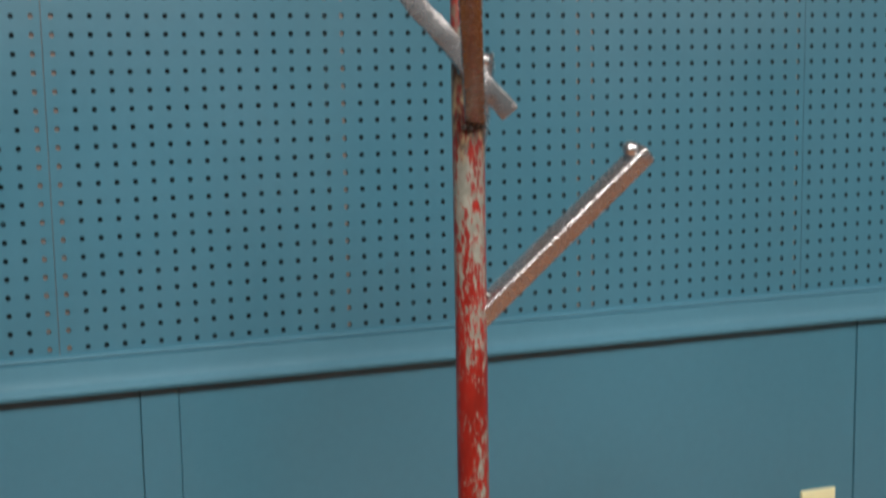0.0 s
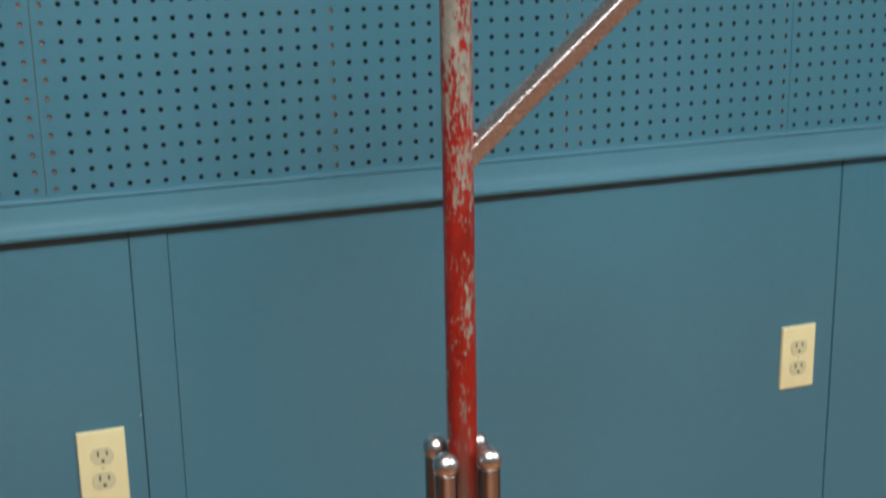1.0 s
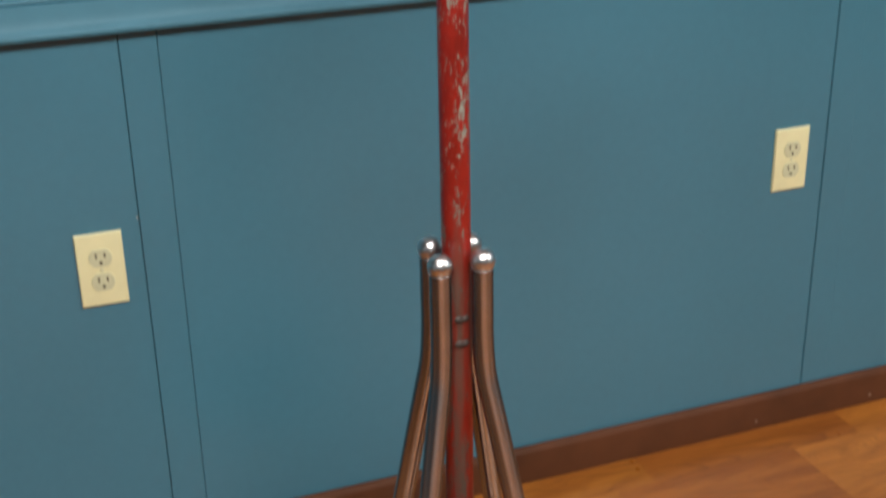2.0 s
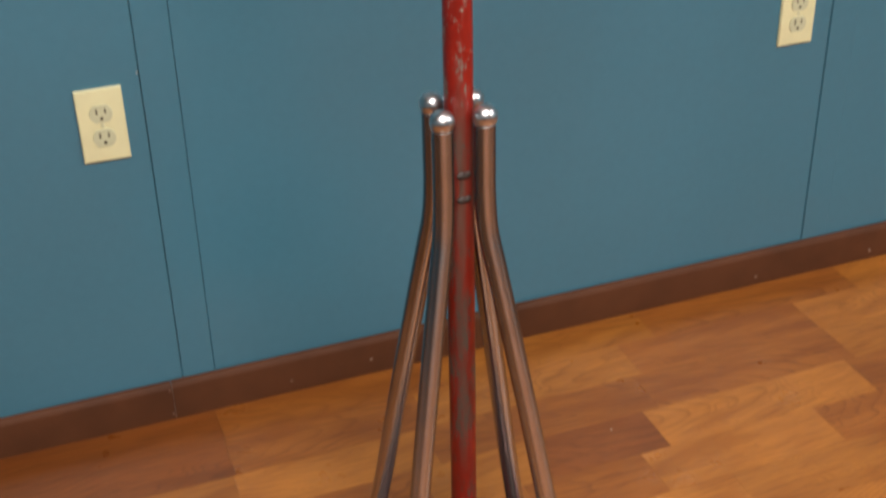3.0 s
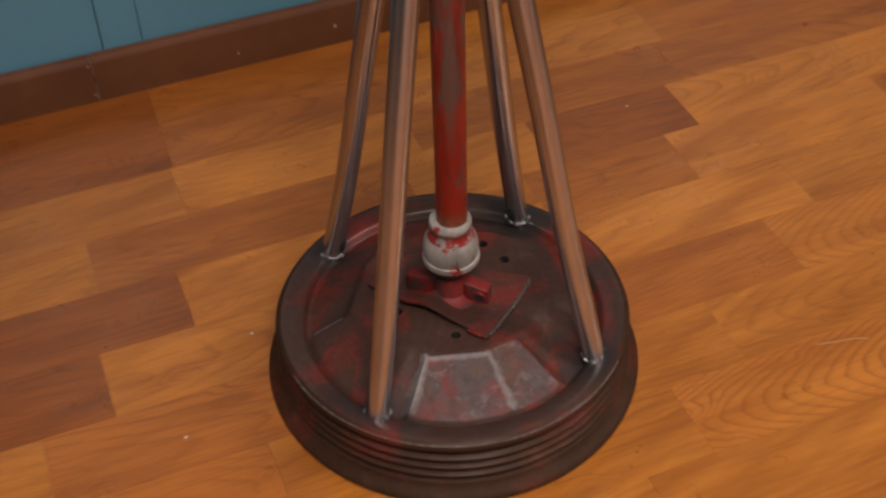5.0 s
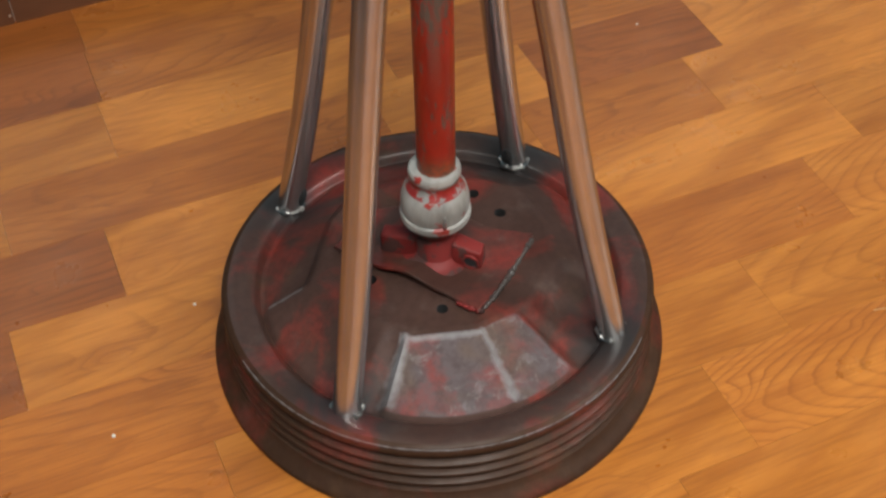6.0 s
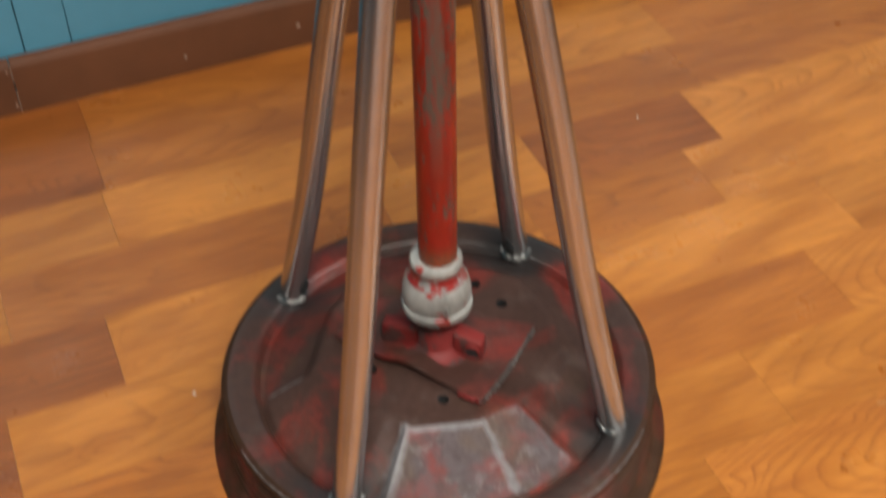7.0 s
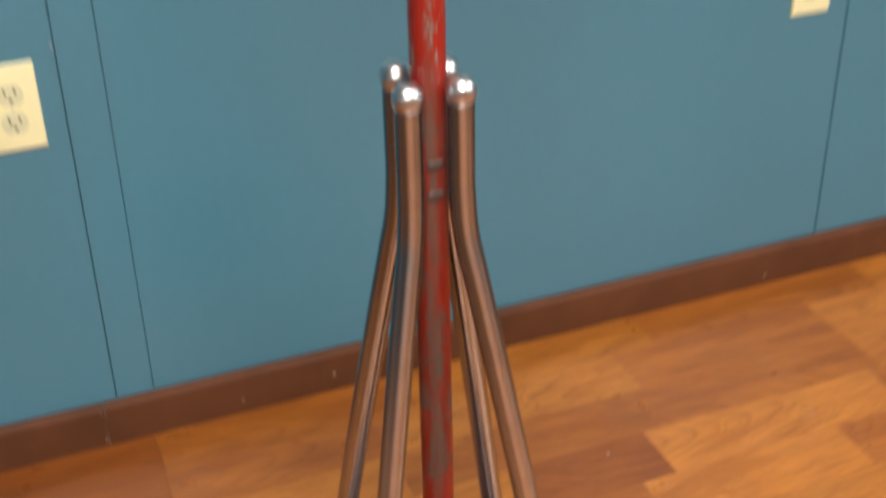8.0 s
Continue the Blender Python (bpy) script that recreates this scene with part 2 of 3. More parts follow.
BLUE = wall_paint("blue_wall_paint", (0.046, 0.165, 0.231), (0.053, 0.189, 0.266), 0.32)
BLUE.node_tree.nodes["Principled BSDF"].inputs["Specular IOR Level"].default_value = 0.85
RAIL_BLUE = wall_paint("blue_rail_paint", (0.046, 0.165, 0.231), (0.053, 0.189, 0.266), 0.58)
WHITE = wall_paint("ceiling_white", (0.74, 0.74, 0.72), (0.8, 0.8, 0.78), 0.7)
HARDBOARD = plain("dark_hardboard", (0.030, 0.030, 0.034), 0.8)
STUD = plain("pine_stud", (0.36, 0.24, 0.19), 0.7)
CAVITY = plain("cavity_dark", (0.03, 0.03, 0.03), 0.9)
BASE_BROWN = plain("brown_baseboard", (0.105, 0.036, 0.014), 0.6, 0, 0.15, 9)
BASE_BROWN.node_tree.nodes["Principled BSDF"].inputs["Specular IOR Level"].default_value = 0.25
FLOOR_LIGHT = wood_floor("floor_light", (0.425, 0.152, 0.0240), (0.238, 0.069, 0.0095), lean=0.20)
FLOOR_MID = wood_floor("floor_mid", (0.33, 0.105, 0.0165), (0.185, 0.049, 0.0073))
FLOOR_DARK = wood_floor("floor_dark", (0.240, 0.068, 0.0112), (0.135, 0.033, 0.005))
FLOOR_ARCHED = wood_floor("floor_arched", (0.405, 0.143, 0.0235), (0.235, 0.066, 0.0095), 0.33, True)
SUBFLOOR = plain("subfloor", (0.06, 0.03, 0.015), 0.8)
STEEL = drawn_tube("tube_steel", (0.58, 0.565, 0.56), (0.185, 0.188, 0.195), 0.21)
BAR_STEEL = brushed_steel("bar_steel", (0.41, 0.40, 0.405), 0.25, 0.25)
BAR_STEEL.node_tree.nodes["Principled BSDF"].inputs["Metallic"].default_value = 0.86
CHROME = brushed_steel("ball_chrome", (0.62, 0.62, 0.63), 0.30, 0.3)
WELD = brushed_steel("weld_metal", (0.24, 0.23, 0.22), 0.36)
DULL_WELD = plain("dull_weld", (0.050, 0.036, 0.031), 0.6)
RED_POLE = chipped_paint("red_flaking_paint", (0.222, 0.0105, 0.005), (0.21, 0.215, 0.18), (1, 1, 0.22), 400, 0.5, 0.38, 0.85,
                         ((0.1, 0.43), (0.34, 0.455), (0.44, 0.468), (0.66, 0.475), (0.76, 0.475), (0.86, 0.452), (0.96, 0.468), (1.04, 0.485), (1.14, 0.500), (1.24, 0.495), (1.275, 0.508), (1.30, 0.56), (1.345, 0.58), (1.385, 0.485), (1.44, 0.46), (1.7, 0.44)))
COUPLING = chipped_paint("grey_coupling_paint", (0.285, 0.27, 0.25), (0.24, 0.020, 0.014), (1, 1, 1.6), 60, 0.446, 0.36, 1.0)
NECK_RED = chipped_paint("red_neck_paint", (0.22, 0.016, 0.013), (0.22, 0.21, 0.20), (1, 1, 1), 70, 0.49, 0.38, 0.7)
RED_IRON = chipped_paint("red_iron_paint", (0.145, 0.015, 0.013), (0.07, 0.03, 0.026), (1, 1, 1), 60, 0.49, 0.55, 0.8)
RED_IRON.node_tree.nodes["Principled BSDF"].inputs["Specular IOR Level"].default_value = 0.22
HUB_IRON = worn_iron("worn_hub_iron", (0.055, 0.024, 0.018), (0.150, 0.021, 0.016), 0.135, 0.42, 0.25)
LEG_AZIMUTHS = (-139.5, -47.5, 40.0, 124.0)
BURNS = [(0.166 * math.cos(radians(az)), 0.166 * math.sin(radians(az)), 0.075) for az in LEG_AZIMUTHS]
DRUM = worn_iron("worn_drum_iron", (0.046, 0.0230, 0.0175), (0.150, 0.020, 0.0145), 0.075, 0.38, 0.34, BURNS, (0.085, 0.06, 0.05))
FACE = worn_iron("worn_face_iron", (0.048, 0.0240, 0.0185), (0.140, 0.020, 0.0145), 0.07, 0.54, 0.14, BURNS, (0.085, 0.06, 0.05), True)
DRUM_SIDE = worn_iron("worn_drum_side", (0.038, 0.0175, 0.0095), (0.10, 0.019, 0.012), 0.05, 0.58, 0.13, (), (0.06, 0.04, 0.03))
DRUM_EDGE = worn_iron("worn_drum_edge", (0.13, 0.112, 0.11), (0.17, 0.085, 0.08), 0.05, 0.42, 0.35, (), (0.25, 0.235, 0.235))
BLACK = plain("hole_black", (0.006, 0.005, 0.005), 0.9)
IVORY = plain("ivory_plastic", (0.75, 0.71, 0.42), 0.32, 0, 0.03, 30)
IVORY_GREY = plain("aged_ivory_plastic", (0.57, 0.57, 0.37), 0.35, 0, 0.04, 60)
SLOT = plain("slot_dark", (0.05, 0.035, 0.02), 0.6)
NAIL = plain("nail_white", (0.55, 0.5, 0.45), 0.5)
FILLED = plain("nail_filler", (0.27, 0.17, 0.12), 0.6)
SPLINTER = plain("splinter_wood", (0.47, 0.26, 0.10), 0.6)
LAMP_FRAME = plain("lamp_frame_white", (0.8, 0.8, 0.78), 0.4)
glow = Nodes("lamp_diffuser", 0.5)
glow.set("Base Color", (0.8, 0.8, 0.78, 1))
glow.set("Emission Color", (1.0, 0.97, 0.92, 1))
glow.set("Emission Strength", 14.0)
DIFFUSER = glow.material


# ---- mesh helpers ----
def part(name, bm, material, parent=None, label="", sharp=35):
    """Links a bmesh as one mesh object, under a thing where one is given."""
    mesh = bpy.data.meshes.new(name)
    bmesh.ops.recalc_face_normals(bm, faces=bm.faces)
    bm.to_mesh(mesh)
    bm.free()
    for m in material if isinstance(material, (list, tuple)) else [material]:
        mesh.materials.append(m)
    if sharp:
        for face in mesh.polygons:
            face.use_smooth = True
        mesh.set_sharp_from_angle(angle=radians(sharp))
    ob = new(name, mesh)
    if parent:
        ob.parent = parent
    return tagged(ob, label)


def box(x0, x1, y0, y1, z0, z1, bevel=0.0, segments=2, bm=None):
    bm = bm or bmesh.new()
    made = bmesh.ops.create_cube(bm, size=1.0)["verts"]
    bmesh.ops.transform(bm, matrix=Matrix.LocRotScale(((x0 + x1) / 2, (y0 + y1) / 2, (z0 + z1) / 2), None, (x1 - x0, y1 - y0, z1 - z0)), verts=made)
    if bevel:
        edges = list({e for v in made for e in v.link_edges})
        bmesh.ops.bevel(bm, geom=edges, offset=bevel, segments=segments, affect="EDGES", profile=0.5)
    return bm


def lathe(profile, steps=64, bm=None, centre=(0, 0), closed=True):
    """A turned shape from pairs of radius and height."""
    bm = bm or bmesh.new()
    rings = []
    for r, z in profile:
        if r < 1e-6:
            rings.append([bm.verts.new((centre[0], centre[1], z))])
        else:
            rings.append([bm.verts.new((centre[0] + r * math.cos(2 * math.pi * k / steps), centre[1] + r * math.sin(2 * math.pi * k / steps), z)) for k in range(steps)])
    for a, b in zip(rings, rings[1:]):
        for k in range(steps):
            j = (k + 1) % steps
            loop = [a[k % len(a)], a[j % len(a)], b[j % len(b)], b[k % len(b)]]
            loop = [v for n, v in enumerate(loop) if v not in loop[:n]]
            if len(loop) > 2:
                bm.faces.new(loop)
    if closed:
        for ring in (rings[0], rings[-1]):
            if len(ring) > 2:
                bm.faces.new(ring)
    return bm


def smooth_line(points, steps=8):
    """A Catmull-Rom line through the points."""
    points = [Vector(p) for p in points]
    points = [2 * points[0] - points[1], *points, 2 * points[-1] - points[-2]]
    line = []
    for a, b, c, d in zip(points, points[1:], points[2:], points[3:]):
        for k in range(steps):
            t = k / steps
            line.append(0.5 * (2 * b + (c - a) * t + (2 * a - 5 * b + 4 * c - d) * t * t + (3 * b - a - 3 * c + d) * t ** 3))
    return line + [points[-2]]


def tube(line, radius, sides=20, bm=None, lump=0.0):
    bm = bm or bmesh.new()
    rings, side = [], None
    for n, p in enumerate(line):
        ahead = (line[min(n + 1, len(line) - 1)] - line[max(n - 1, 0)]).normalized()
        side = (side - ahead * side.dot(ahead)).normalized() if side else ahead.orthogonal().normalized()
        up = ahead.cross(side)
        r = radius + (lump * noise.noise(p * 400) if lump else 0)
        rings.append([bm.verts.new(p + r * (math.cos(a) * side + math.sin(a) * up)) for a in (2 * math.pi * k / sides for k in range(sides))])
    uv, far = bm.loops.layers.uv.verify(), 0.0
    for n, (a, b) in enumerate(zip(rings, rings[1:])):
        step = (line[n + 1] - line[n]).length
        for k in range(sides):
            face = bm.faces.new((a[k], a[(k + 1) % sides], b[(k + 1) % sides], b[k]))
            for loop, (du, dv) in zip(face.loops, ((0, 0), (1, 0), (1, 1), (0, 1))):
                loop[uv].uv = ((k + du) / sides, far + dv * step)
        far += step
    bm.faces.new(rings[0][::-1])
    bm.faces.new(rings[-1])
    return bm


def profile_along_x(points, x0, x1):
    """A moulding: the outline of (y, z) pairs drawn out from x0 to x1."""
    bm = bmesh.new()
    ends = [[bm.verts.new((x, y, z)) for y, z in points] for x in (x0, x1)]
    for k in range(len(points)):
        j = (k + 1) % len(points)
        bm.faces.new((ends[0][k], ends[0][j], ends[1][j], ends[1][k]))
    bm.faces.new(ends[0])
    bm.faces.new(ends[1])
    return bm


def ball(centre, radius, bm=None):
    bm = bm or bmesh.new()
    bmesh.ops.create_uvsphere(bm, u_segments=28, v_segments=18, radius=radius, matrix=Matrix.Translation(centre))
    return bm


# ---- room ----
X0, X1, Y0 = -2.78, 3.2, -4.6
INCH = 0.0254
HOLE_X, HOLE_Z = -0.3996, 0.976      # a hole of the pegboard's grid, and its lowest row
RAIL_TOP, RAIL_LOW = 0.966, 0.905
BACK_Y = WALL_Y + 0.046

wall = tagged(part("wall_north", box(X0 - 0.12, X1 + 0.12, BACK_Y, BACK_Y + 0.1, 0, CEILING_Z), CAVITY, sharp=0),
              "blue painted wall of pegboard above panelled wainscot", "wall", kind="structure")
for name, b in (("wall_south", (X0 - 0.12, X1 + 0.12, Y0 - 0.12, Y0, 0, CEILING_Z)), ("wall_west", (X0 - 0.12, X0, Y0, BACK_Y, 0, CEILING_Z)),
                ("wall_east", (X1, X1 + 0.12, Y0, BACK_Y, 0, CEILING_Z))):
    tagged(part(name, box(*b), BLUE, sharp=0), "plain blue painted room wall", "wall", kind="structure")
tagged(part("ceiling", box(X0 - 0.12, X1 + 0.12, Y0 - 0.12, BACK_Y + 0.1, CEILING_Z, CEILING_Z + 0.1), WHITE, sharp=0), "plain white ceiling", "ceiling", kind="structure")


def pegboard_mesh(columns, rows, radius=0.0038, depth=0.005):
    """A sheet of square cells with a round hole through each."""
    verts, faces, kinds = [], [], []
    turn = [math.pi / 4 * k for k in range(8)]
    rim = [(math.cos(a) * radius, math.sin(a) * radius) for a in turn]
    h = INCH / 2
    edge = [(h, 0), (h, h), (0, h), (-h, h), (-h, 0), (-h, -h), (0, -h), (h, -h)]
    for i in range(columns):
        for j in range(rows):
            cx, cz, n = i * INCH, j * INCH, len(verts)
            verts += [(cx + x, 0, cz + z) for x, z in edge] + [(cx + x, 0, cz + z) for x, z in rim] + [(cx + x, depth, cz + z) for x, z in rim]
            for k in range(8):
                m = (k + 1) % 8
                faces += [(n + k, n + m, n + 8 + m, n + 8 + k), (n + 8 + k, n + 8 + m, n + 16 + m, n + 16 + k)]
                kinds += [0, 1]
    n = len(verts)
    x0, x1, z0, z1 = -h, (columns - 0.5) * INCH, -h, (rows - 0.5) * INCH
    verts += [(x, y, z) for y in (0, depth) for x, z in ((x0, z0), (x1, z0), (x1, z1), (x0, z1))]
    faces += [(n + k, n + (k + 1) % 4, n + 4 + (k + 1) % 4, n + 4 + k) for k in range(4)]
    kinds += [1] * 4
    mesh = bpy.data.meshes.new("pegboard_panel")
    mesh.from_pydata(verts, [], faces)
    mesh.materials.append(BLUE)
    mesh.materials.append(HARDBOARD)
    mesh.polygons.foreach_set("material_index", kinds)
    return mesh


peg = pegboard_mesh(48, 48)
for first in (-94, -46, 2, 50, 98):
    sheet = new("pegboard_panel", peg)
    sheet.parent = wall
    sheet.location = (HOLE_X + (first + 0.012 * (first - 2) / 48) * INCH, WALL_Y + (0.0006 if first == 50 else 0), HOLE_Z)
    sheet.scale = (0.9994, 1, 1)
for middle in (-78.5, -62.5, -46.5, -30.5, -14.5, 1.5, 17.95, 33.35, 49.05, 65.5, 81.5, 97.5, 113.5, 129.5):
    cx = HOLE_X + middle * INCH
    part("stud", box(cx - 0.019, cx + 0.019, WALL_Y + 0.0056, BACK_Y, RAIL_LOW, CEILING_Z), STUD, wall, "bare pine stud behind pegboard", 0)
part("upper_panel", box(X0, X1, WALL_Y, WALL_Y + 0.01, HOLE_Z + 47.6 * INCH, CEILING_Z), BLUE, wall, sharp=0)

# wainscot: sheets with flat cover strips over their joints
STRIPS = ((-1.488, -1.434, 0.0011, 0.0011), (-0.2560, -0.2010, 0.0012, 0.0010), (0.9765, 1.0330, 0.0022, 0.0004), (2.196, 2.25, 0.0011, 0.0011))
edge_x = X0
for s0, s1, gap_a, gap_b in STRIPS:
    part("wainscot_panel", box(edge_x, s0 - gap_a / 2, WALL_Y, WALL_Y + 0.009, 0.0, RAIL_TOP - 0.01, 0.0005, 1), BLUE, wall, sharp=0)
    part("cover_strip", box(s0 + gap_a / 2, s1 - gap_b / 2, WALL_Y - 0.0012, WALL_Y + 0.009, 0.0, RAIL_TOP - 0.01, 0.0006, 1), BLUE, wall, sharp=0)
    edge_x = s1 + gap_b / 2
part("wainscot_panel", box(edge_x, X1, WALL_Y, WALL_Y + 0.009, 0.0, RAIL_TOP - 0.01, 0.0005, 1), BLUE, wall, sharp=0)

bm = bmesh.new()
bmesh.ops.create_icosphere(bm, subdivisions=1, radius=0.0016, matrix=Matrix.Translation((-0.2590, WALL_Y - 0.0002, 0.625)) @ Matrix.Diagonal((0.8, 0.5, 1.7, 1)))
part("paint_chip", bm, NAIL, wall, "white fleck where paint has chipped")

RAIL = [(0.0035, 0.9665), (-0.003, 0.9665), (-0.0055, 0.9648), (-0.0065, 0.9615), (-0.0040, 0.9586), (-0.0078, 0.9572), (-0.0090, 0.950), (-0.0100, 0.941),
        (-0.0118, 0.932), (-0.0145, 0.9255), (-0.0185, 0.9215), (-0.0208, 0.9190), (-0.0214, 0.9160), (-0.0208, 0.9120), (-0.0190, 0.9103), (0.0, 0.9100)]
tagged(part("trim_chair_rail", profile_along_x([(WALL_Y - 0.0013 + y, z) for y, z in RAIL], X0, X1), RAIL_BLUE, sharp=40),
       "blue painted moulded chair rail along the wall", "chair rail", kind="structure")

# baseboard in two lengths that meet at an open joint
BASE = [(-0.001, 0.0), (-0.0135, 0.0), (-0.0135, 0.060), (-0.0125, 0.065), (-0.0085, 0.0705), (-0.004, 0.0725), (-0.001, 0.0725)]
baseboard = tagged(new("baseboard"), "dark brown baseboard with white nail heads", "baseboard", kind="structure")
baseboard.location = (0, WALL_Y - 0.0015, 0)
for b0, b1 in ((X0, -0.2786), (-0.2772, X1)):
    part("board", profile_along_x(BASE, b0, b1), BASE_BROWN, baseboard, sharp=30)
for nx, nz, nr in ((-0.073, 0.024, 0.0022), (0.074, 0.031, 0.0030), (0.87, 0.018, 0.0030), (1.138, 0.019, 0.0034), (-0.283, 0.060, 0.0016), (-0.282, 0.012, 0.0020)):
    bm = bmesh.new()
    bmesh.ops.create_cone(bm, cap_ends=True, segments=10, radius1=nr, radius2=nr * 0.7, depth=0.0012, matrix=pose(nx, -0.0140, nz, 90))
    part("nail", bm, FILLED, baseboard, "white filled nail head")

for top, low in ((0.070, 0.044), (0.030, 0.004)):
    line = [Vector((-0.2779 + 0.0009 * noise.noise(Vector((0, 0, (low + (top - low) * i / 10) * 130))), -0.0137, low + (top - low) * i / 10)) for i in range(11)]
    part("joint_filler", tube(line, 0.0005, 6, lump=0.0006), FILLED, baseboard, "cracked white filler in the joint")


# ---- outlets ----
def outlet(x, z):
    thing = tagged(new("wall_outlet"), "ivory duplex outlet plate on blue wainscot", "outlet", "outlets on the wall")
    plate = box(-0.035, 0.035, -0.0058, 0.0, -0.0585, 0.0585)
    edges = [e for e in plate.edges if all(v.co.y < -0.003 for v in e.verts)]
    bmesh.ops.bevel(plate, geom=edges, offset=0.0036, segments=4, affect="EDGES", profile=0.6)
    part("plate", plate, IVORY, thing, sharp=30)
    for up in (0.0195, -0.0195):
        bm = bmesh.new()
        ring = []
        for k in range(40):
            a = 2 * math.pi * k / 40
            ring.append((0.0172 * math.cos(a), max(-0.0142, min(0.0142, 0.0172 * math.sin(a)))))
        front = [bm.verts.new((px * 0.97, -0.0078, up + pz * 0.97)) for px, pz in ring]
        back = [bm.verts.new((px, -0.005, up + pz)) for px, pz in ring]
        bm.faces.new(front)
        for k in range(40):
            bm.faces.new((front[k], front[(k + 1) % 40], back[(k + 1) % 40], back[k]))
        face = part("receptacle", bm, IVORY_GREY, thing, "yellowed ivory receptacle face")
        for sx, tall in ((-0.0064, 0.0085), (0.0064, 0.0072)):
            part("slot", box(sx - 0.0012, sx + 0.0012, -0.0084, -0.0070, up + 0.0045 - tall / 2, up + 0.0045 + tall / 2), SLOT, face, sharp=0)
        ground = lathe([(0.0026, -0.0007), (0.0026, 0.0007)], 14)
        bmesh.ops.transform(ground, matrix=pose(0, -0.0077, up - 0.0072, 90), verts=ground.verts)
        part("ground_hole", ground, SLOT, face)
    screw = lathe([(0.0, 0.0012), (0.002, 0.0010), (0.0028, 0.0), (0.0028, -0.001)], 16)
    bmesh.ops.transform(screw, matrix=pose(0, -0.0058, 0, 90), verts=screw.verts)
    part("screw", screw, IVORY_GREY, thing)
    thing.location = (x, WALL_Y - 0.0001, z)
    return thing


first_outlet = outlet(-0.3200, 0.5525)
copy_thing(first_outlet, pose(0.9010, WALL_Y - 0.0001, 0.5530))


# ---- coat rack ----
rack = tagged(new("coat_rack"), "coat rack welded from red pipe, steel tubes and a brake drum", "coat rack")


def turned(az, r, z):
    return Vector((r * math.cos(radians(az)), r * math.sin(radians(az)), z))


# the drum: ribbed wall, rounded rim and a floor flange
SIDE = [(0.150, 0.0), (0.2055, 0.0), (0.2074, 0.0015), (0.2077, 0.0045), (0.2066, 0.0070), (0.2030, 0.0100), (0.1985, 0.0140), (0.1955, 0.0175), (0.1945, 0.0200)]
for z, r in ((0.0215, 0.1946), (0.0335, 0.1938), (0.0455, 0.1930)):
    SIDE += [(r - 0.0045, z), (r - 0.0050, z + 0.0020), (r - 0.0040, z + 0.0050), (r - 0.0008, z + 0.0068), (r, z + 0.0080), (r - 0.0004, z + 0.0098), (r - 0.0020, z + 0.0108)]
SIDE += [(0.1870, 0.0580), (0.1866, 0.0620), (0.1880, 0.0650), (0.1918, 0.0668), (0.1932, 0.0688), (0.1931, 0.0722), (0.1912, 0.0752)]
drum = part("drum", lathe(SIDE + [(0.187, 0.0770)], 96, closed=False), DRUM_SIDE, rack, "ribbed dark iron brake drum base")
RIM = [(0.1870, 0.0770), (0.1840, 0.0778), (0.1780, 0.0772), (0.1720, 0.0752), (0.1660, 0.0735), (0.1632, 0.0716), (0.1612, 0.0675), (0.1590, 0.0652)]
lip = [turned(-172 + 125 * i / 120, 0.1911, 0.0748) for i in range(121)]
part("worn_edge", tube(lip, 0.0007, 6, lump=0.0006), DRUM_EDGE, drum, "bare metal worn along the lip")
part("rim", lathe(RIM, 96, closed=False), DRUM, drum, "worn dark red rim of the drum")


# dished face: a flat many-sided middle with bolt holes, then pressed sectors that fall to the rim
MIDDLE = ((-160, 0.100), (-137, 0.0895), (-127, 0.0920), (-89, 0.0900), (-57, 0.0975), (-25, 0.1060), (-1, 0.1105), (28, 0.1150), (44, 0.1095),
          (76, 0.1080), (110, 0.1130), (130, 0.1070), (170, 0.1120), (200, 0.100))
# sectors by the angle at which each ends, with the depth to which it is pressed in
SECTORS = ((-137, 0.0010), (-130.5, 0.0075), (-88, 0.0), (-64, 0.0012), (-25, 0.0060), (30, 0.0010), (74, 0.0045), (106, 0.0010), (170, 0.0055), (223, 0.0010))
HOLES = ((0.0748, 0.0282, 0.0054), (0.0629, 0.0609, 0.0052), (-0.0189, -0.0565, 0.0052), (-0.0627, -0.0008, 0.0050))
TOP_Z = 0.0940


def ease(a, b, x):
    t = max(0.0, min(1.0, (x - a) / (b - a)))
    return t * t * (3 - 2 * t)


def middle_edge(az):
    """The radius at which the flat middle ends, along straight sides between its corners."""
    for (a0, r0), (a1, r1) in zip(MIDDLE, MIDDLE[1:]):
        if a0 <= az <= a1:
            p, q, ray = turned(a0, r0, 0), turned(a1, r1, 0), turned(az, 1, 0)
            side = q - p
            return (p.x * side.y - p.y * side.x) / (ray.x * side.y - ray.y * side.x)


def pressed(az):
    """The depth of the sector at this angle, with short slopes between sectors."""
    depth = SECTORS[-1][1]
    for (end, own), (_, after) in zip(SECTORS, SECTORS[1:]):
        soft = 1.8 if -131 < end < -60 else 4.5
        depth += (after - own) * ease(end - soft, end + soft, az)
    return depth


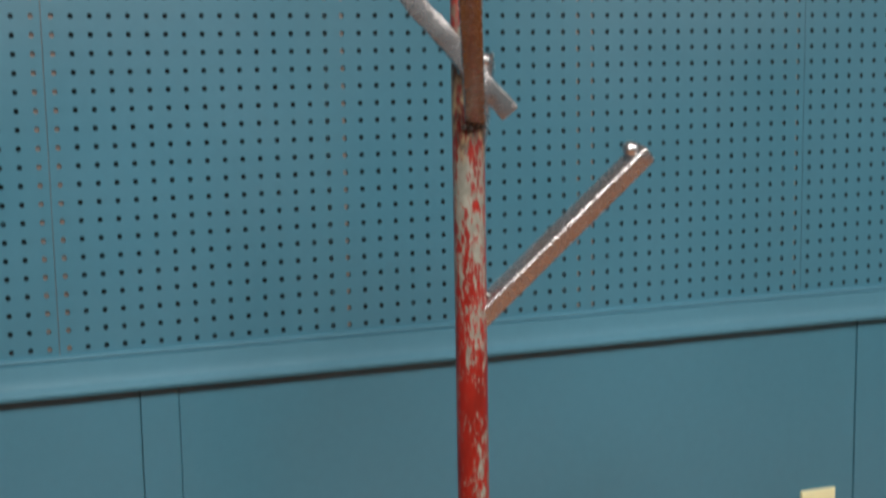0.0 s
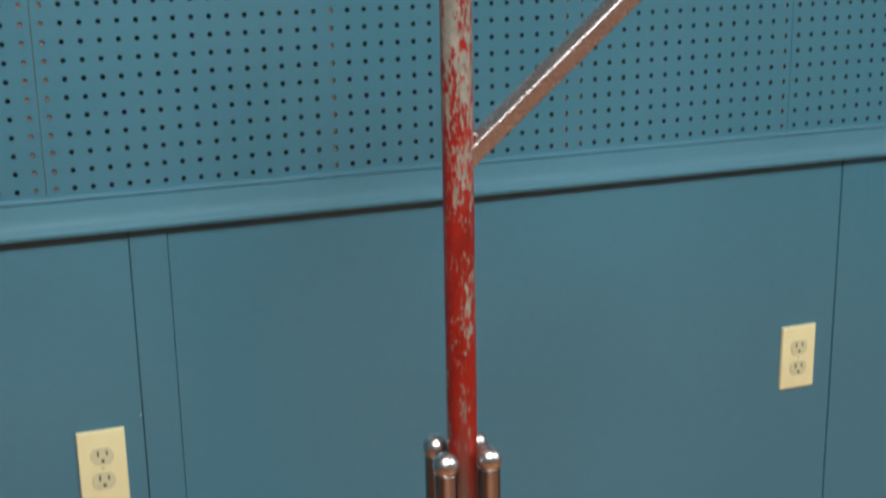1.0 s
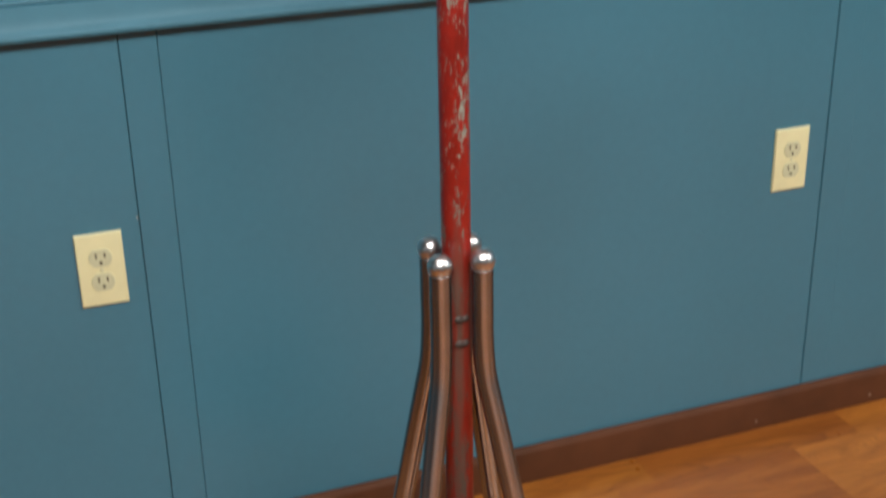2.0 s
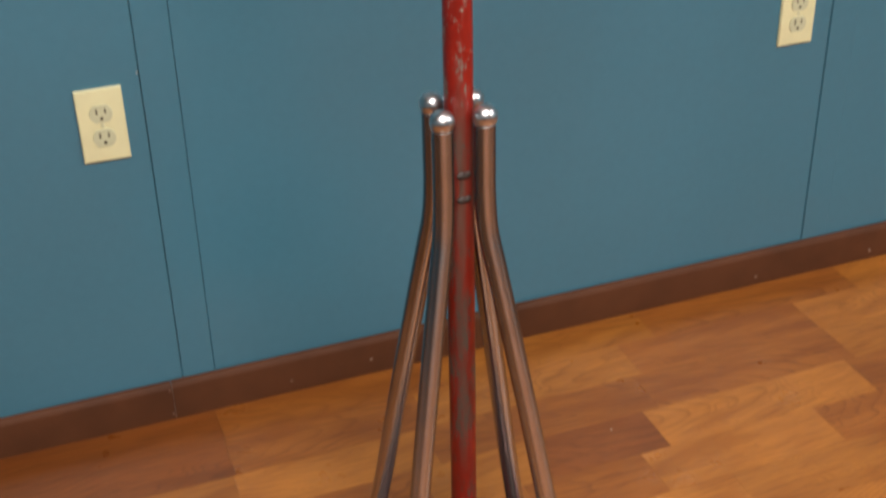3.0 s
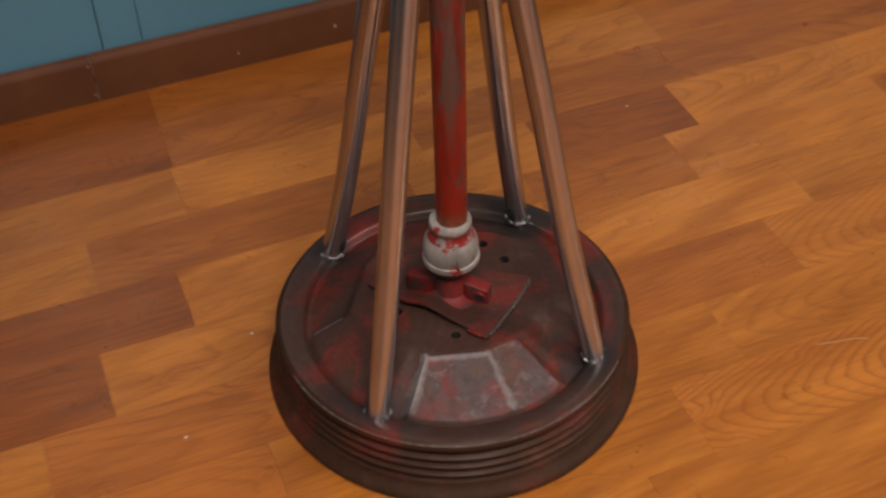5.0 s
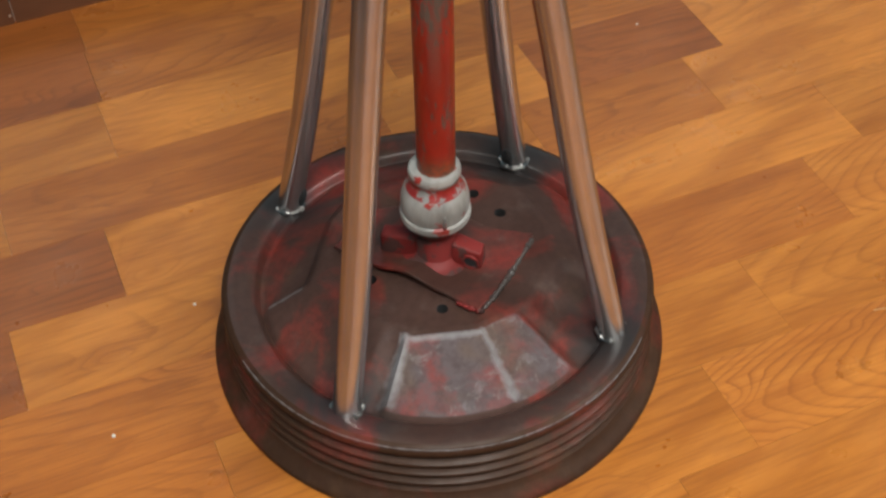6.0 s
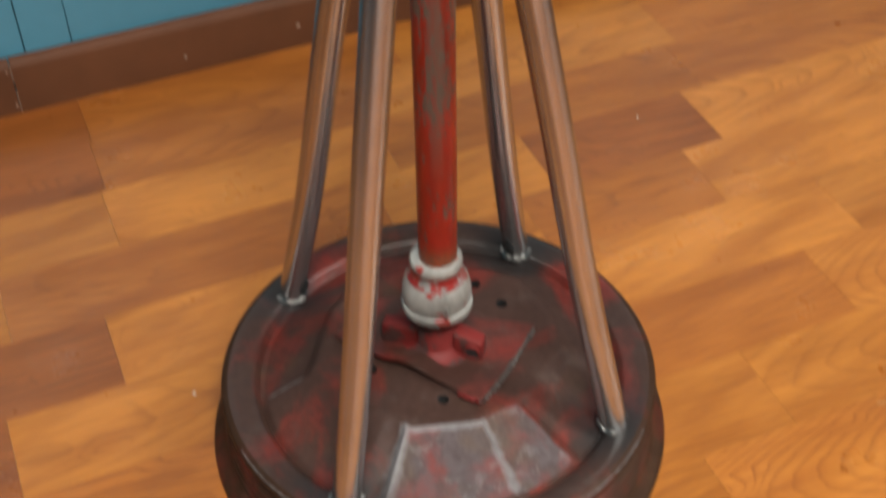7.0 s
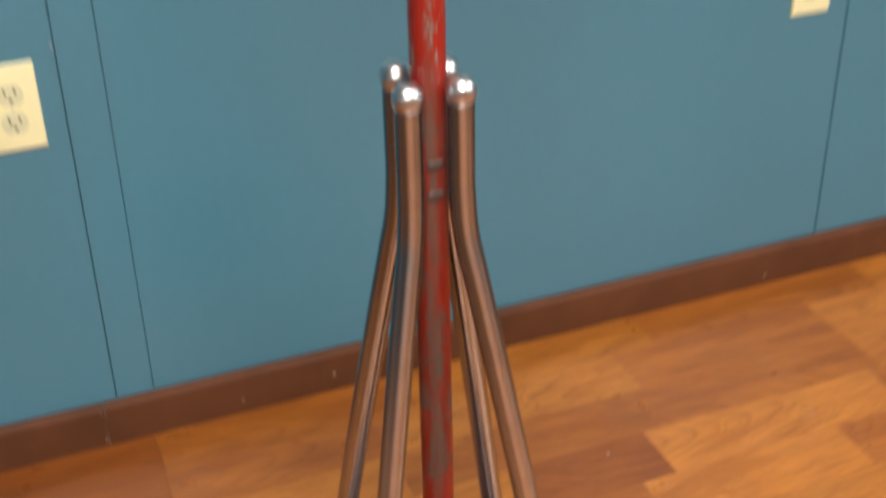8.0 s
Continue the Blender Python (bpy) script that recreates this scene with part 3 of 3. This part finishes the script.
def face_height(az, r):
    edge = middle_edge(az)
    along = (r - edge) / (0.1535 - edge)
    fall = TOP_Z - 0.0235 * along - pressed(az) * ease(edge - 0.003, edge + 0.010, r)
    z = TOP_Z - 0.0012 * math.log(1 + math.exp((TOP_Z - fall) / 0.0012)) + 0.0008      # a rounded shoulder
    if -130.5 < az < -88:         # the raised panel has a rolled border round a shallow field
        border = min((az + 130.5) * 0.0021, (-88 - az) * 0.0021, r - edge)
        z += 0.0016 * math.exp(-((border - 0.003) / 0.0026) ** 2)
    z += 0.0005 * noise.noise(Vector((math.cos(radians(az)) * r, math.sin(radians(az)) * r, 0)) * 55)
    return z + (0.0652 - z) * ease(0.1552, 0.1590, r)


AROUND, ACROSS = 300, 30
angles = [-160 + 360 * k / AROUND for k in range(AROUND)]
bm = bmesh.new()
rings = []
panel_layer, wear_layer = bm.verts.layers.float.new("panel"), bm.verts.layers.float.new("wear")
for j in range(ACROSS + 1):
    ring = []
    for az in angles:
        edge = middle_edge(az)
        r = edge - 0.009 + (0.1590 - edge + 0.009) * j / ACROSS
        v = bm.verts.new(turned(az, r, TOP_Z if j == 0 else face_height(az, r)))
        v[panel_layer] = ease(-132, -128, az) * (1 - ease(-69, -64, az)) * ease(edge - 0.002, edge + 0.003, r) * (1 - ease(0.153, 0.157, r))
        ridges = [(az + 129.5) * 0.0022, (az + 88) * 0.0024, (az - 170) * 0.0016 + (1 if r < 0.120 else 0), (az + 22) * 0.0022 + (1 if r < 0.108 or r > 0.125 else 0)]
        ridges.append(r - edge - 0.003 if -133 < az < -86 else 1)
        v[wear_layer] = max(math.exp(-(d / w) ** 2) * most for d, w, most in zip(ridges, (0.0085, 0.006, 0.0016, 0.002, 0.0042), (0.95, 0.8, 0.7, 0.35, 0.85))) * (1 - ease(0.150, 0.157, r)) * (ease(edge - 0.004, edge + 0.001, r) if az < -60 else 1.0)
        ring.append(v)
    rings.append(ring)
for j in range(ACROSS):
    for k in range(AROUND):
        m = (k + 1) % AROUND
        bm.faces.new((rings[j][k], rings[j + 1][k], rings[j + 1][m], rings[j][m]))
loops = [bm.edges.get((rings[0][k], rings[0][(k + 1) % AROUND])) for k in range(AROUND)]
wells = []
for hx, hy, hr in HOLES:
    mouth = [bm.verts.new((hx + hr * math.cos(2 * math.pi * k / 18), hy + hr * math.sin(2 * math.pi * k / 18), TOP_Z)) for k in range(18)]
    loops += [bm.edges.new((mouth[k], mouth[(k + 1) % 18])) for k in range(18)]
    wells.append(mouth)
bmesh.ops.triangle_fill(bm, edges=loops, use_beauty=True)
for mouth in wells:
    foot = [bm.verts.new(v.co - Vector((0, 0, 0.012))) for v in mouth]
    for k in range(18):
        bm.faces.new((mouth[k], mouth[(k + 1) % 18], foot[(k + 1) % 18], foot[k])).material_index = 1
    bm.faces.new(foot).material_index = 1
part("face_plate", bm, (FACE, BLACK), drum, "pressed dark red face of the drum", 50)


def slab(outline, z, thick, bow=0.0):
    """A torn plate: an uneven outline with thickness; bow lifts its edge."""
    bm = bmesh.new()
    line = []
    for (xa, ya), (xb, yb) in zip(outline, outline[1:] + outline[:1]):
        for k in range(6):
            t = k / 6
            p = Vector((xa + (xb - xa) * t, ya + (yb - ya) * t, 0))
            line.append(p + 0.0012 * Vector((noise.noise(p * 140), noise.noise(p * 140 + Vector((7, 0, 0))), 0)))
    rows = []
    for scale, dz in ((1.0, 0.0), (1.0, thick * 0.75), (0.985, thick)):
        rows.append([bm.verts.new((p.x * scale, p.y * scale, z + dz + bow * (0.6 + noise.noise(p * 40)))) for p in line])
    for a, b in zip(rows, rows[1:]):
        for k in range(len(line)):
            bm.faces.new((a[k], a[(k + 1) % len(line)], b[(k + 1) % len(line)], b[k]))
    for row, h in ((rows[0], 0.0), (rows[-1], thick + 0.0005)):
        mid = bm.verts.new((0, 0, z + h))
        for k in range(len(line)):
            bm.faces.new((row[k], row[(k + 1) % len(line)], mid))
    return bm


HUB = [(-0.080, 0.046), (-0.0515, 0.002), (-0.0235, -0.034), (0.008, -0.0745), (0.050, -0.046), (0.088, -0.014), (0.052, 0.014), (0.030, 0.060), (-0.030, 0.074)]
bm = slab(HUB, 0.0958, 0.0034, 0.0016)
for v in bm.verts:       # the torn side stands up off the drum between its ends
    along = (v.co.x + 0.060) * 0.62 - (v.co.y - 0.008) * 0.78
    out = max(0.0, -(v.co.x + 0.060) * 0.78 - (v.co.y - 0.008) * 0.62 + 0.016)
    v.co.z += 0.0105 * math.exp(-((along - 0.036) / 0.026) ** 2) * min(1.0, out / 0.014)
part("hub_plate", bm, HUB_IRON, rack, "torn red painted hub plate", 25)
bm = tube(smooth_line([(0.010, -0.0755, 0.0985), (0.022, -0.068, 0.0985), (0.035, -0.059, 0.099), (0.050, -0.0475, 0.099), (0.068, -0.032, 0.0985), (0.084, -0.018, 0.0985)], 10), 0.0020, 8, lump=0.0022)
part("weld_bead", bm, DULL_WELD, rack, "rough weld along the plate edge")
bm = tube(smooth_line([(-0.006, -0.0590, 0.0985), (-0.001, -0.0655, 0.0985), (0.004, -0.0715, 0.0985), (0.010, -0.0765, 0.0985)], 10), 0.0020, 8, lump=0.0016)
part("weld_bead", bm, RED_IRON, rack, "red painted weld along the plate edge")

# pipe nipple, lugs and coupling
thread = [(0.0182, 0.095), (0.0180, 0.1030)]
for k in range(13):
    thread += [(0.0178, 0.1035 + k * 0.0027), (0.0176, 0.1045 + k * 0.0027), (0.0168, 0.1053 + k * 0.0027)]
thread += [(0.0178, 0.1392), (0.0185, 0.1405), (0.0232, 0.1415), (0.0250, 0.1432), (0.0256, 0.1490), (0.0240, 0.1540)]
part("threaded_nipple", lathe(thread, 40), RED_IRON, rack, "red painted threaded pipe nipple")
part("flange_collar", lathe([(0.031, 0.0965), (0.0305, 0.0998), (0.026, 0.1015), (0.0215, 0.1030), (0.0192, 0.1055), (0.0175, 0.1065)], 40, closed=False), RED_IRON, rack, "red painted collar round the nipple")
for az, near, far, wide, tall, drop in ((143, 0.016, 0.049, 0.0085, 0.0235, 0.003), (-40, 0.016, 0.0425, 0.0085, 0.0255, 0.006)):
    bm = box(near, far, -wide, wide, -0.003, tall, 0.0026, 3)
    for v in bm.verts:
        v.co.z -= drop * ease(near, far, v.co.x) * (v.co.z > 0.01)
        v.co.y *= 1 - 0.12 * ease(near, far, v.co.x)
    m = pose(0, 0, 0.0990, 0, 0, az)
    bmesh.ops.transform(bm, matrix=m, verts=bm.verts)
    lug = part("lug", bm, RED_IRON, rack, "red painted cast lug")
    bore = lathe([(0.0062, -0.0006), (0.0062, 0.0006)], 20)
    bmesh.ops.transform(bore, matrix=m @ pose((near + far) / 2 + 0.004, -wide * 0.955, 0.0085, 90), verts=bore.verts)
    part("bore", bore, BLACK, lug)
    ring = [m @ Vector(((near + far) / 2 + 0.004 + 0.0068 * math.cos(a), -wide * 0.955 - 0.0005, 0.0085 + 0.0068 * math.sin(a))) for a in (2 * math.pi * k / 24 for k in range(25))]
    part("bore_rim", tube(ring, 0.0013, 8, lump=0.0005), RED_IRON, lug)
UNION = [(0.0240, 0.1500), (0.0285, 0.1508), (0.0302, 0.1524), (0.0306, 0.1556), (0.0300, 0.1582), (0.0284, 0.1594), (0.0288, 0.1620), (0.0294, 0.1680), (0.0290, 0.1740),
         (0.0274, 0.1800), (0.0248, 0.1848), (0.0220, 0.1880), (0.0204, 0.1900), (0.0200, 0.1930), (0.0204, 0.1965), (0.0217, 0.1980), (0.0223, 0.2010), (0.0220, 0.2045), (0.0208, 0.2062), (0.0172, 0.2066)]
coupling = part("pipe_coupling", lathe(UNION, 48), COUPLING, rack, "grey pipe coupling with worn red paint")
rib = box(-0.0016, 0.0016, -0.0308, -0.0280, 0.1590, 0.1730, 0.0008, 2)
bmesh.ops.transform(rib, matrix=pose(0, 0, 0, 0, 0, -7), verts=rib.verts)
part("rib", rib, COUPLING, coupling)
part("neck", lathe([(0.0246, 0.1855), (0.0224, 0.1882), (0.0208, 0.1902), (0.0204, 0.1930), (0.0206, 0.1962)], 48, closed=False), NECK_RED, coupling, "red painted neck of the coupling")

# upright pipe
pipe = [(0.0160, 0.198)] + [(0.0160 + 0.00015 * noise.noise(Vector((0, 0, z * 30))), z) for z in np.arange(0.21, 1.61, 0.02)] + [(0.0150, 1.612), (0.0, 1.614)]
part("pole", lathe(pipe, 40, centre=(0.0016, -0.0006)), RED_POLE, rack, "red pipe with paint flaked to grey")
for z in (0.7130, 0.6830):
    for az, size in ((-97, 0.0044), (-74, 0.0040), (40, 0.004)):
        bm = bmesh.new()
        bmesh.ops.create_icosphere(bm, subdivisions=2, radius=1.0)
        for v in bm.verts:
            v.co *= 1 + 0.25 * noise.noise(v.co * 2.3 + Vector((az, z * 9, 0)))
        bmesh.ops.transform(bm, matrix=Matrix.Translation(turned(az, 0.0172, z)) @ pose(0, 0, 0, 0, 0, az) @ Matrix.Diagonal((0.0022, size * 1.3, size, 1)), verts=bm.verts)
        part("weld_spot", bm, DULL_WELD, rack, "grey tack weld on the pipe")

# four bent tubes with ball tips
LEG = ((0.1672, 0.0660), (0.1290, 0.2200), (0.0985, 0.3650), (0.0790, 0.4550), (0.0615, 0.5350), (0.0445, 0.6100), (0.0364, 0.6480), (0.0332, 0.6900), (0.0330, 0.7300), (0.0330, 0.7740))
foot_z = 0.0735
for az in LEG_AZIMUTHS:
    line = smooth_line([turned(az, r, z) for r, z in LEG], 8)
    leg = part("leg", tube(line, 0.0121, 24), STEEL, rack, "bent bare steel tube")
    part("ball_tip", ball(turned(az, 0.0333, 0.7830), 0.0138), CHROME, leg, "polished steel ball")
    ring = [turned(az, 0.1656, foot_z) + Vector((0.0133 * math.cos(a), 0.0133 * math.sin(a), 0.0006)) for a in (2 * math.pi * k / 28 for k in range(29))]
    part("weld_bead", tube(ring, 0.0017, 8, lump=0.0022), WELD, leg, "bright weld ring")
    if az > 0:      # the slot burnt into the inner side of the two rear tubes
        bm = bmesh.new()
        bmesh.ops.create_uvsphere(bm, u_segments=16, v_segments=10, radius=1.0)
        bmesh.ops.transform(bm, matrix=Matrix.Translation(turned(az, 0.1488, 0.0925)) @ pose(0, 0, 0, 0, 0, az) @ pose(0, 0, 0, 0, -14) @ Matrix.Diagonal((0.0032, 0.0050, 0.0120, 1)), verts=bm.verts)
        part("slot", bm, BLACK, leg, "dark slot near the foot of the tube")


def bar(start, end, width=0.0200, roll=0.0, dents=0.0):
    """A square bar from start to end with softly broken edges, its faces upright."""
    start, end = Vector(start), Vector(end)
    ahead = (end - start).normalized()
    side = Matrix.Rotation(radians(roll), 3, ahead) @ ahead.cross(Vector((0, 0, 1))).normalized()
    up = side.cross(ahead)
    m = Matrix((ahead, side, up)).transposed().to_4x4()
    m.translation = start
    bm = box(0, (end - start).length, -width / 2, width / 2, -width / 2, width / 2, 0.0016, 3)
    bmesh.ops.subdivide_edges(bm, edges=[e for e in bm.edges if e.calc_length() > 0.1], cuts=24)
    for v in bm.verts:       # a hammered surface
        v.co += dents * Vector((0, noise.noise(v.co * 45), noise.noise(v.co * 45 + Vector((5, 0, 0)))))
    bmesh.ops.transform(bm, matrix=m, verts=bm.verts)
    return bm, up


def arm(start, end, knob_back=0.025, knob=True, roll=0.0, dents=0.0001, label="polished square steel bar arm"):
    bm, up = bar(start, end, roll=roll, dents=dents)
    ob = part("arm", bm, BAR_STEEL, rack, label, 50)
    if knob:
        ahead = (Vector(end) - Vector(start)).normalized()
        part("ball_stop", ball(Vector(end) - ahead * knob_back + up * 0.0162, 0.0082), CHROME, ob, "small polished steel ball")
    return ob


arm((0.006, -0.0005, 1.1), (0.1903, -0.0166, 1.2645), roll=20.0, knob_back=0.013)
arm((0.0055, -0.0107, 1.302), (-0.079, -0.2149, 1.452))
arm((0.0301, -0.0389, 1.307), (-0.1259, 0.0209, 1.507), knob=False, dents=0.0026, label="hammered square steel bar arm")
arm((0.0036, 0.0071, 1.205), (0.1008, 0.1978, 1.362))


def weld_lumps(places, material, label):
    """A short run of weld: overlapping lumps."""
    bm = bmesh.new()
    for n, (place, size) in enumerate(places):
        made = bmesh.ops.create_icosphere(bm, subdivisions=2, radius=size, matrix=Matrix.Translation(place))["verts"]
        for v in made:
            v.co += (v.co - Vector(place)) * 0.35 * noise.noise(v.co * 260 + Vector((n * 3.1, 0, 0)))
    part("weld_bead", bm, material, rack, label)


weld_lumps([((0.0195, -0.004 + 0.0035 * k, 1.1225 + 0.001 * (k % 2)), 0.0042) for k in range(3)], WELD, "grey weld where an arm joins")
weld_lumps([((0.0100 - 0.0065 * k, -0.0195 + 0.0006 * k, 1.2935 + 0.0008 * (k % 2)), 0.0032) for k in range(4)], DULL_WELD, "dark weld under an arm")
weld_lumps([(turned(-158 + 13 * k, 0.0185, 1.378 - 0.010 * k), 0.0056 - 0.0004 * (k % 2)) for k in range(5)], BAR_STEEL, "bright lumpy weld between arm and pipe")
weld_lumps([((0.0120, 0.0190 + 0.002 * k, 1.2165 + 0.002 * k), 0.0040) for k in range(3)], WELD, "grey weld where an arm joins")

# ---- ceiling lights ----
def ceiling_light(x, y):
    thing = tagged(new("ceiling_light"), "unseen white ceiling light panel with a lit diffuser", "ceiling light", "ceiling lights")
    frame_bm = bmesh.new()
    for b in ((-0.305, -0.285, -0.61, 0.61), (0.285, 0.305, -0.61, 0.61), (-0.285, 0.285, -0.61, -0.59), (-0.285, 0.285, 0.59, 0.61)):
        box(*b, -0.05, 0.0, 0.002, 1, frame_bm)
    part("frame", frame_bm, LAMP_FRAME, thing)
    part("diffuser", box(-0.284, 0.284, -0.589, 0.589, -0.046, -0.040), DIFFUSER, thing, sharp=0)
    thing.matrix_world = pose(x, y, CEILING_Z, 0, 0, 90)
    return thing


# the second panel only houses the added light on the right
for lx, ly in LIGHT_PLACES:
    ceiling_light(lx, ly)

# ---- crumbs on the floor ----
for cx, cy, cr in ((-0.2029, 0.1188, 0.0016), (-0.3096, -0.0005, 0.0018), (0.5046, -0.1532, 0.0026), (0.395, 0.33, 0.0014)):
    bm = bmesh.new()
    bmesh.ops.create_icosphere(bm, subdivisions=2, radius=cr)
    for v in bm.verts:
        v.co *= 1 + 0.4 * noise.noise(v.co * 700 + Vector((cx * 50, 0, 0)))
        v.co.z *= 0.6
    tagged(part("crumb", bm, NAIL), "tiny white crumb on the wood floor", "crumb", "crumbs on the floor").location = (cx, cy, cr * 0.5)
bm = tube(smooth_line([(-0.030, 0.006, 0.0), (-0.008, 0.001, 0.0), (0.014, -0.003, 0.0), (0.030, -0.009, 0.0)], 6), 0.0006, 6)
tagged(part("wood_splinter", bm, SPLINTER), "pale thin splinter on the wood floor", "splinter").location = (0.412, -0.155, 0.0009)

# ---- floor ----
floor = tagged(part("floor", box(X0 - 0.12, X1 + 0.12, Y0 - 0.12, BACK_Y + 0.1, -0.1, -0.006), SUBFLOOR, sharp=0), "orange-brown laminate wood strip floor", "floor", kind="structure")
STRIP, ROW_Y = 0.0985, 0.2550
plank_mesh = bpy.data.meshes.new("plank")
bm = box(-0.5, 0.5, -0.5, 0.5, -1, 0)
bm.to_mesh(plank_mesh)
bm.free()
TONES = {"L": FLOOR_LIGHT, "M": FLOOR_MID, "D": FLOOR_DARK, "A": FLOOR_ARCHED}
plank_meshes = {}
for tone, m in TONES.items():
    plank_meshes[tone] = plank_mesh.copy()
    plank_meshes[tone].materials.append(m)
# joints and tones of the strips round the rack, row by row from the wall: row number, then the joint at which a tone ends
KNOWN = {3: ((-0.60, "M"), (-0.212, "D"), (0.18, "M"), (0.600, "L"), (1.05, "M")),
         2: ((-0.75, "M"), (-0.216, "D"), (0.12, "M"), (0.52, "L"), (0.898, "M"), (1.30, "L")),
         1: ((-0.60, "L"), (-0.222, "L"), (0.10, "L"), (0.50, "M"), (0.90, "M"), (1.30, "L")),
         0: ((-0.78, "M"), (-0.352, "L"), (0.06, "M"), (0.25, "L"), (0.4665, "D"), (0.874, "L"), (1.3, "M")),
         -1: ((-0.65, "L"), (-0.260, "D"), (0.20, "L"), (0.41, "M"), (0.74, "L"), (1.2, "M")),
         -2: ((-0.80, "M"), (-0.373, "D"), (0.15, "L"), (0.52, "L"), (0.95, "L")),
         -3: ((-0.80, "M"), (-0.454, "L"), (-0.02, "M"), (0.44, "M"), (0.90, "A")),
         -4: ((-0.62, "L"), (-0.230, "M"), (0.30, "L"), (0.75, "L")),
         -5: ((-0.75, "M"), (-0.3445, "D"), (0.20, "L"), (0.70, "A")),
         -6: ((-0.70, "M"), (-0.28, "L"), (0.12, "L"), (0.62, "L")),
         -7: ((-0.60, "M"), (-0.15, "M"), (0.272, "L"), (0.74, "M"))}
chooser = random.Random(11)
spare = []
for row in range(3, -51, -1):
    y1 = ROW_Y + STRIP * (row + 1)
    y0 = y1 - STRIP
    y1 = min(y1, BACK_Y)
    joints, tones = [X0 - 0.1], []
    for jx, tone in KNOWN.get(row, ()):
        while joints[-1] < X0 + 0.9 and len(tones) < 3 and jx - joints[-1] > 0.8:
            joints.append(joints[-1] + chooser.uniform(0.34, 0.52))
            tones.append(chooser.choice("LMMD"))
        joints.append(jx)
        tones.append(tone)
    while joints[-1] < X1:
        joints.append(joints[-1] + chooser.uniform(0.32, 0.56))
        tones.append(chooser.choice("LLMMMD"))
    joints[-1] = min(joints[-1], X1 + 0.1)
    for a, b, tone in zip(joints, joints[1:], tones):
        if row >= -12:
            plank = new("plank", plank_meshes[tone])
            plank.parent = floor
            plank.location = ((a + b) / 2, (y0 + y1) / 2, 0.0)
            plank.scale = (b - a - 0.00025, y1 - y0 - 0.00025, 0.006)
        else:
            spare.append((a, b, y0, y1))
bm = bmesh.new()
for a, b, y0, y1 in spare:
    box(a, b - 0.0004, y0, y1 - 0.0004, -0.006, 0.0, bm=bm)
tagged(part("far_planks", bm, FLOOR_MID, floor, sharp=0), kind="stuff")
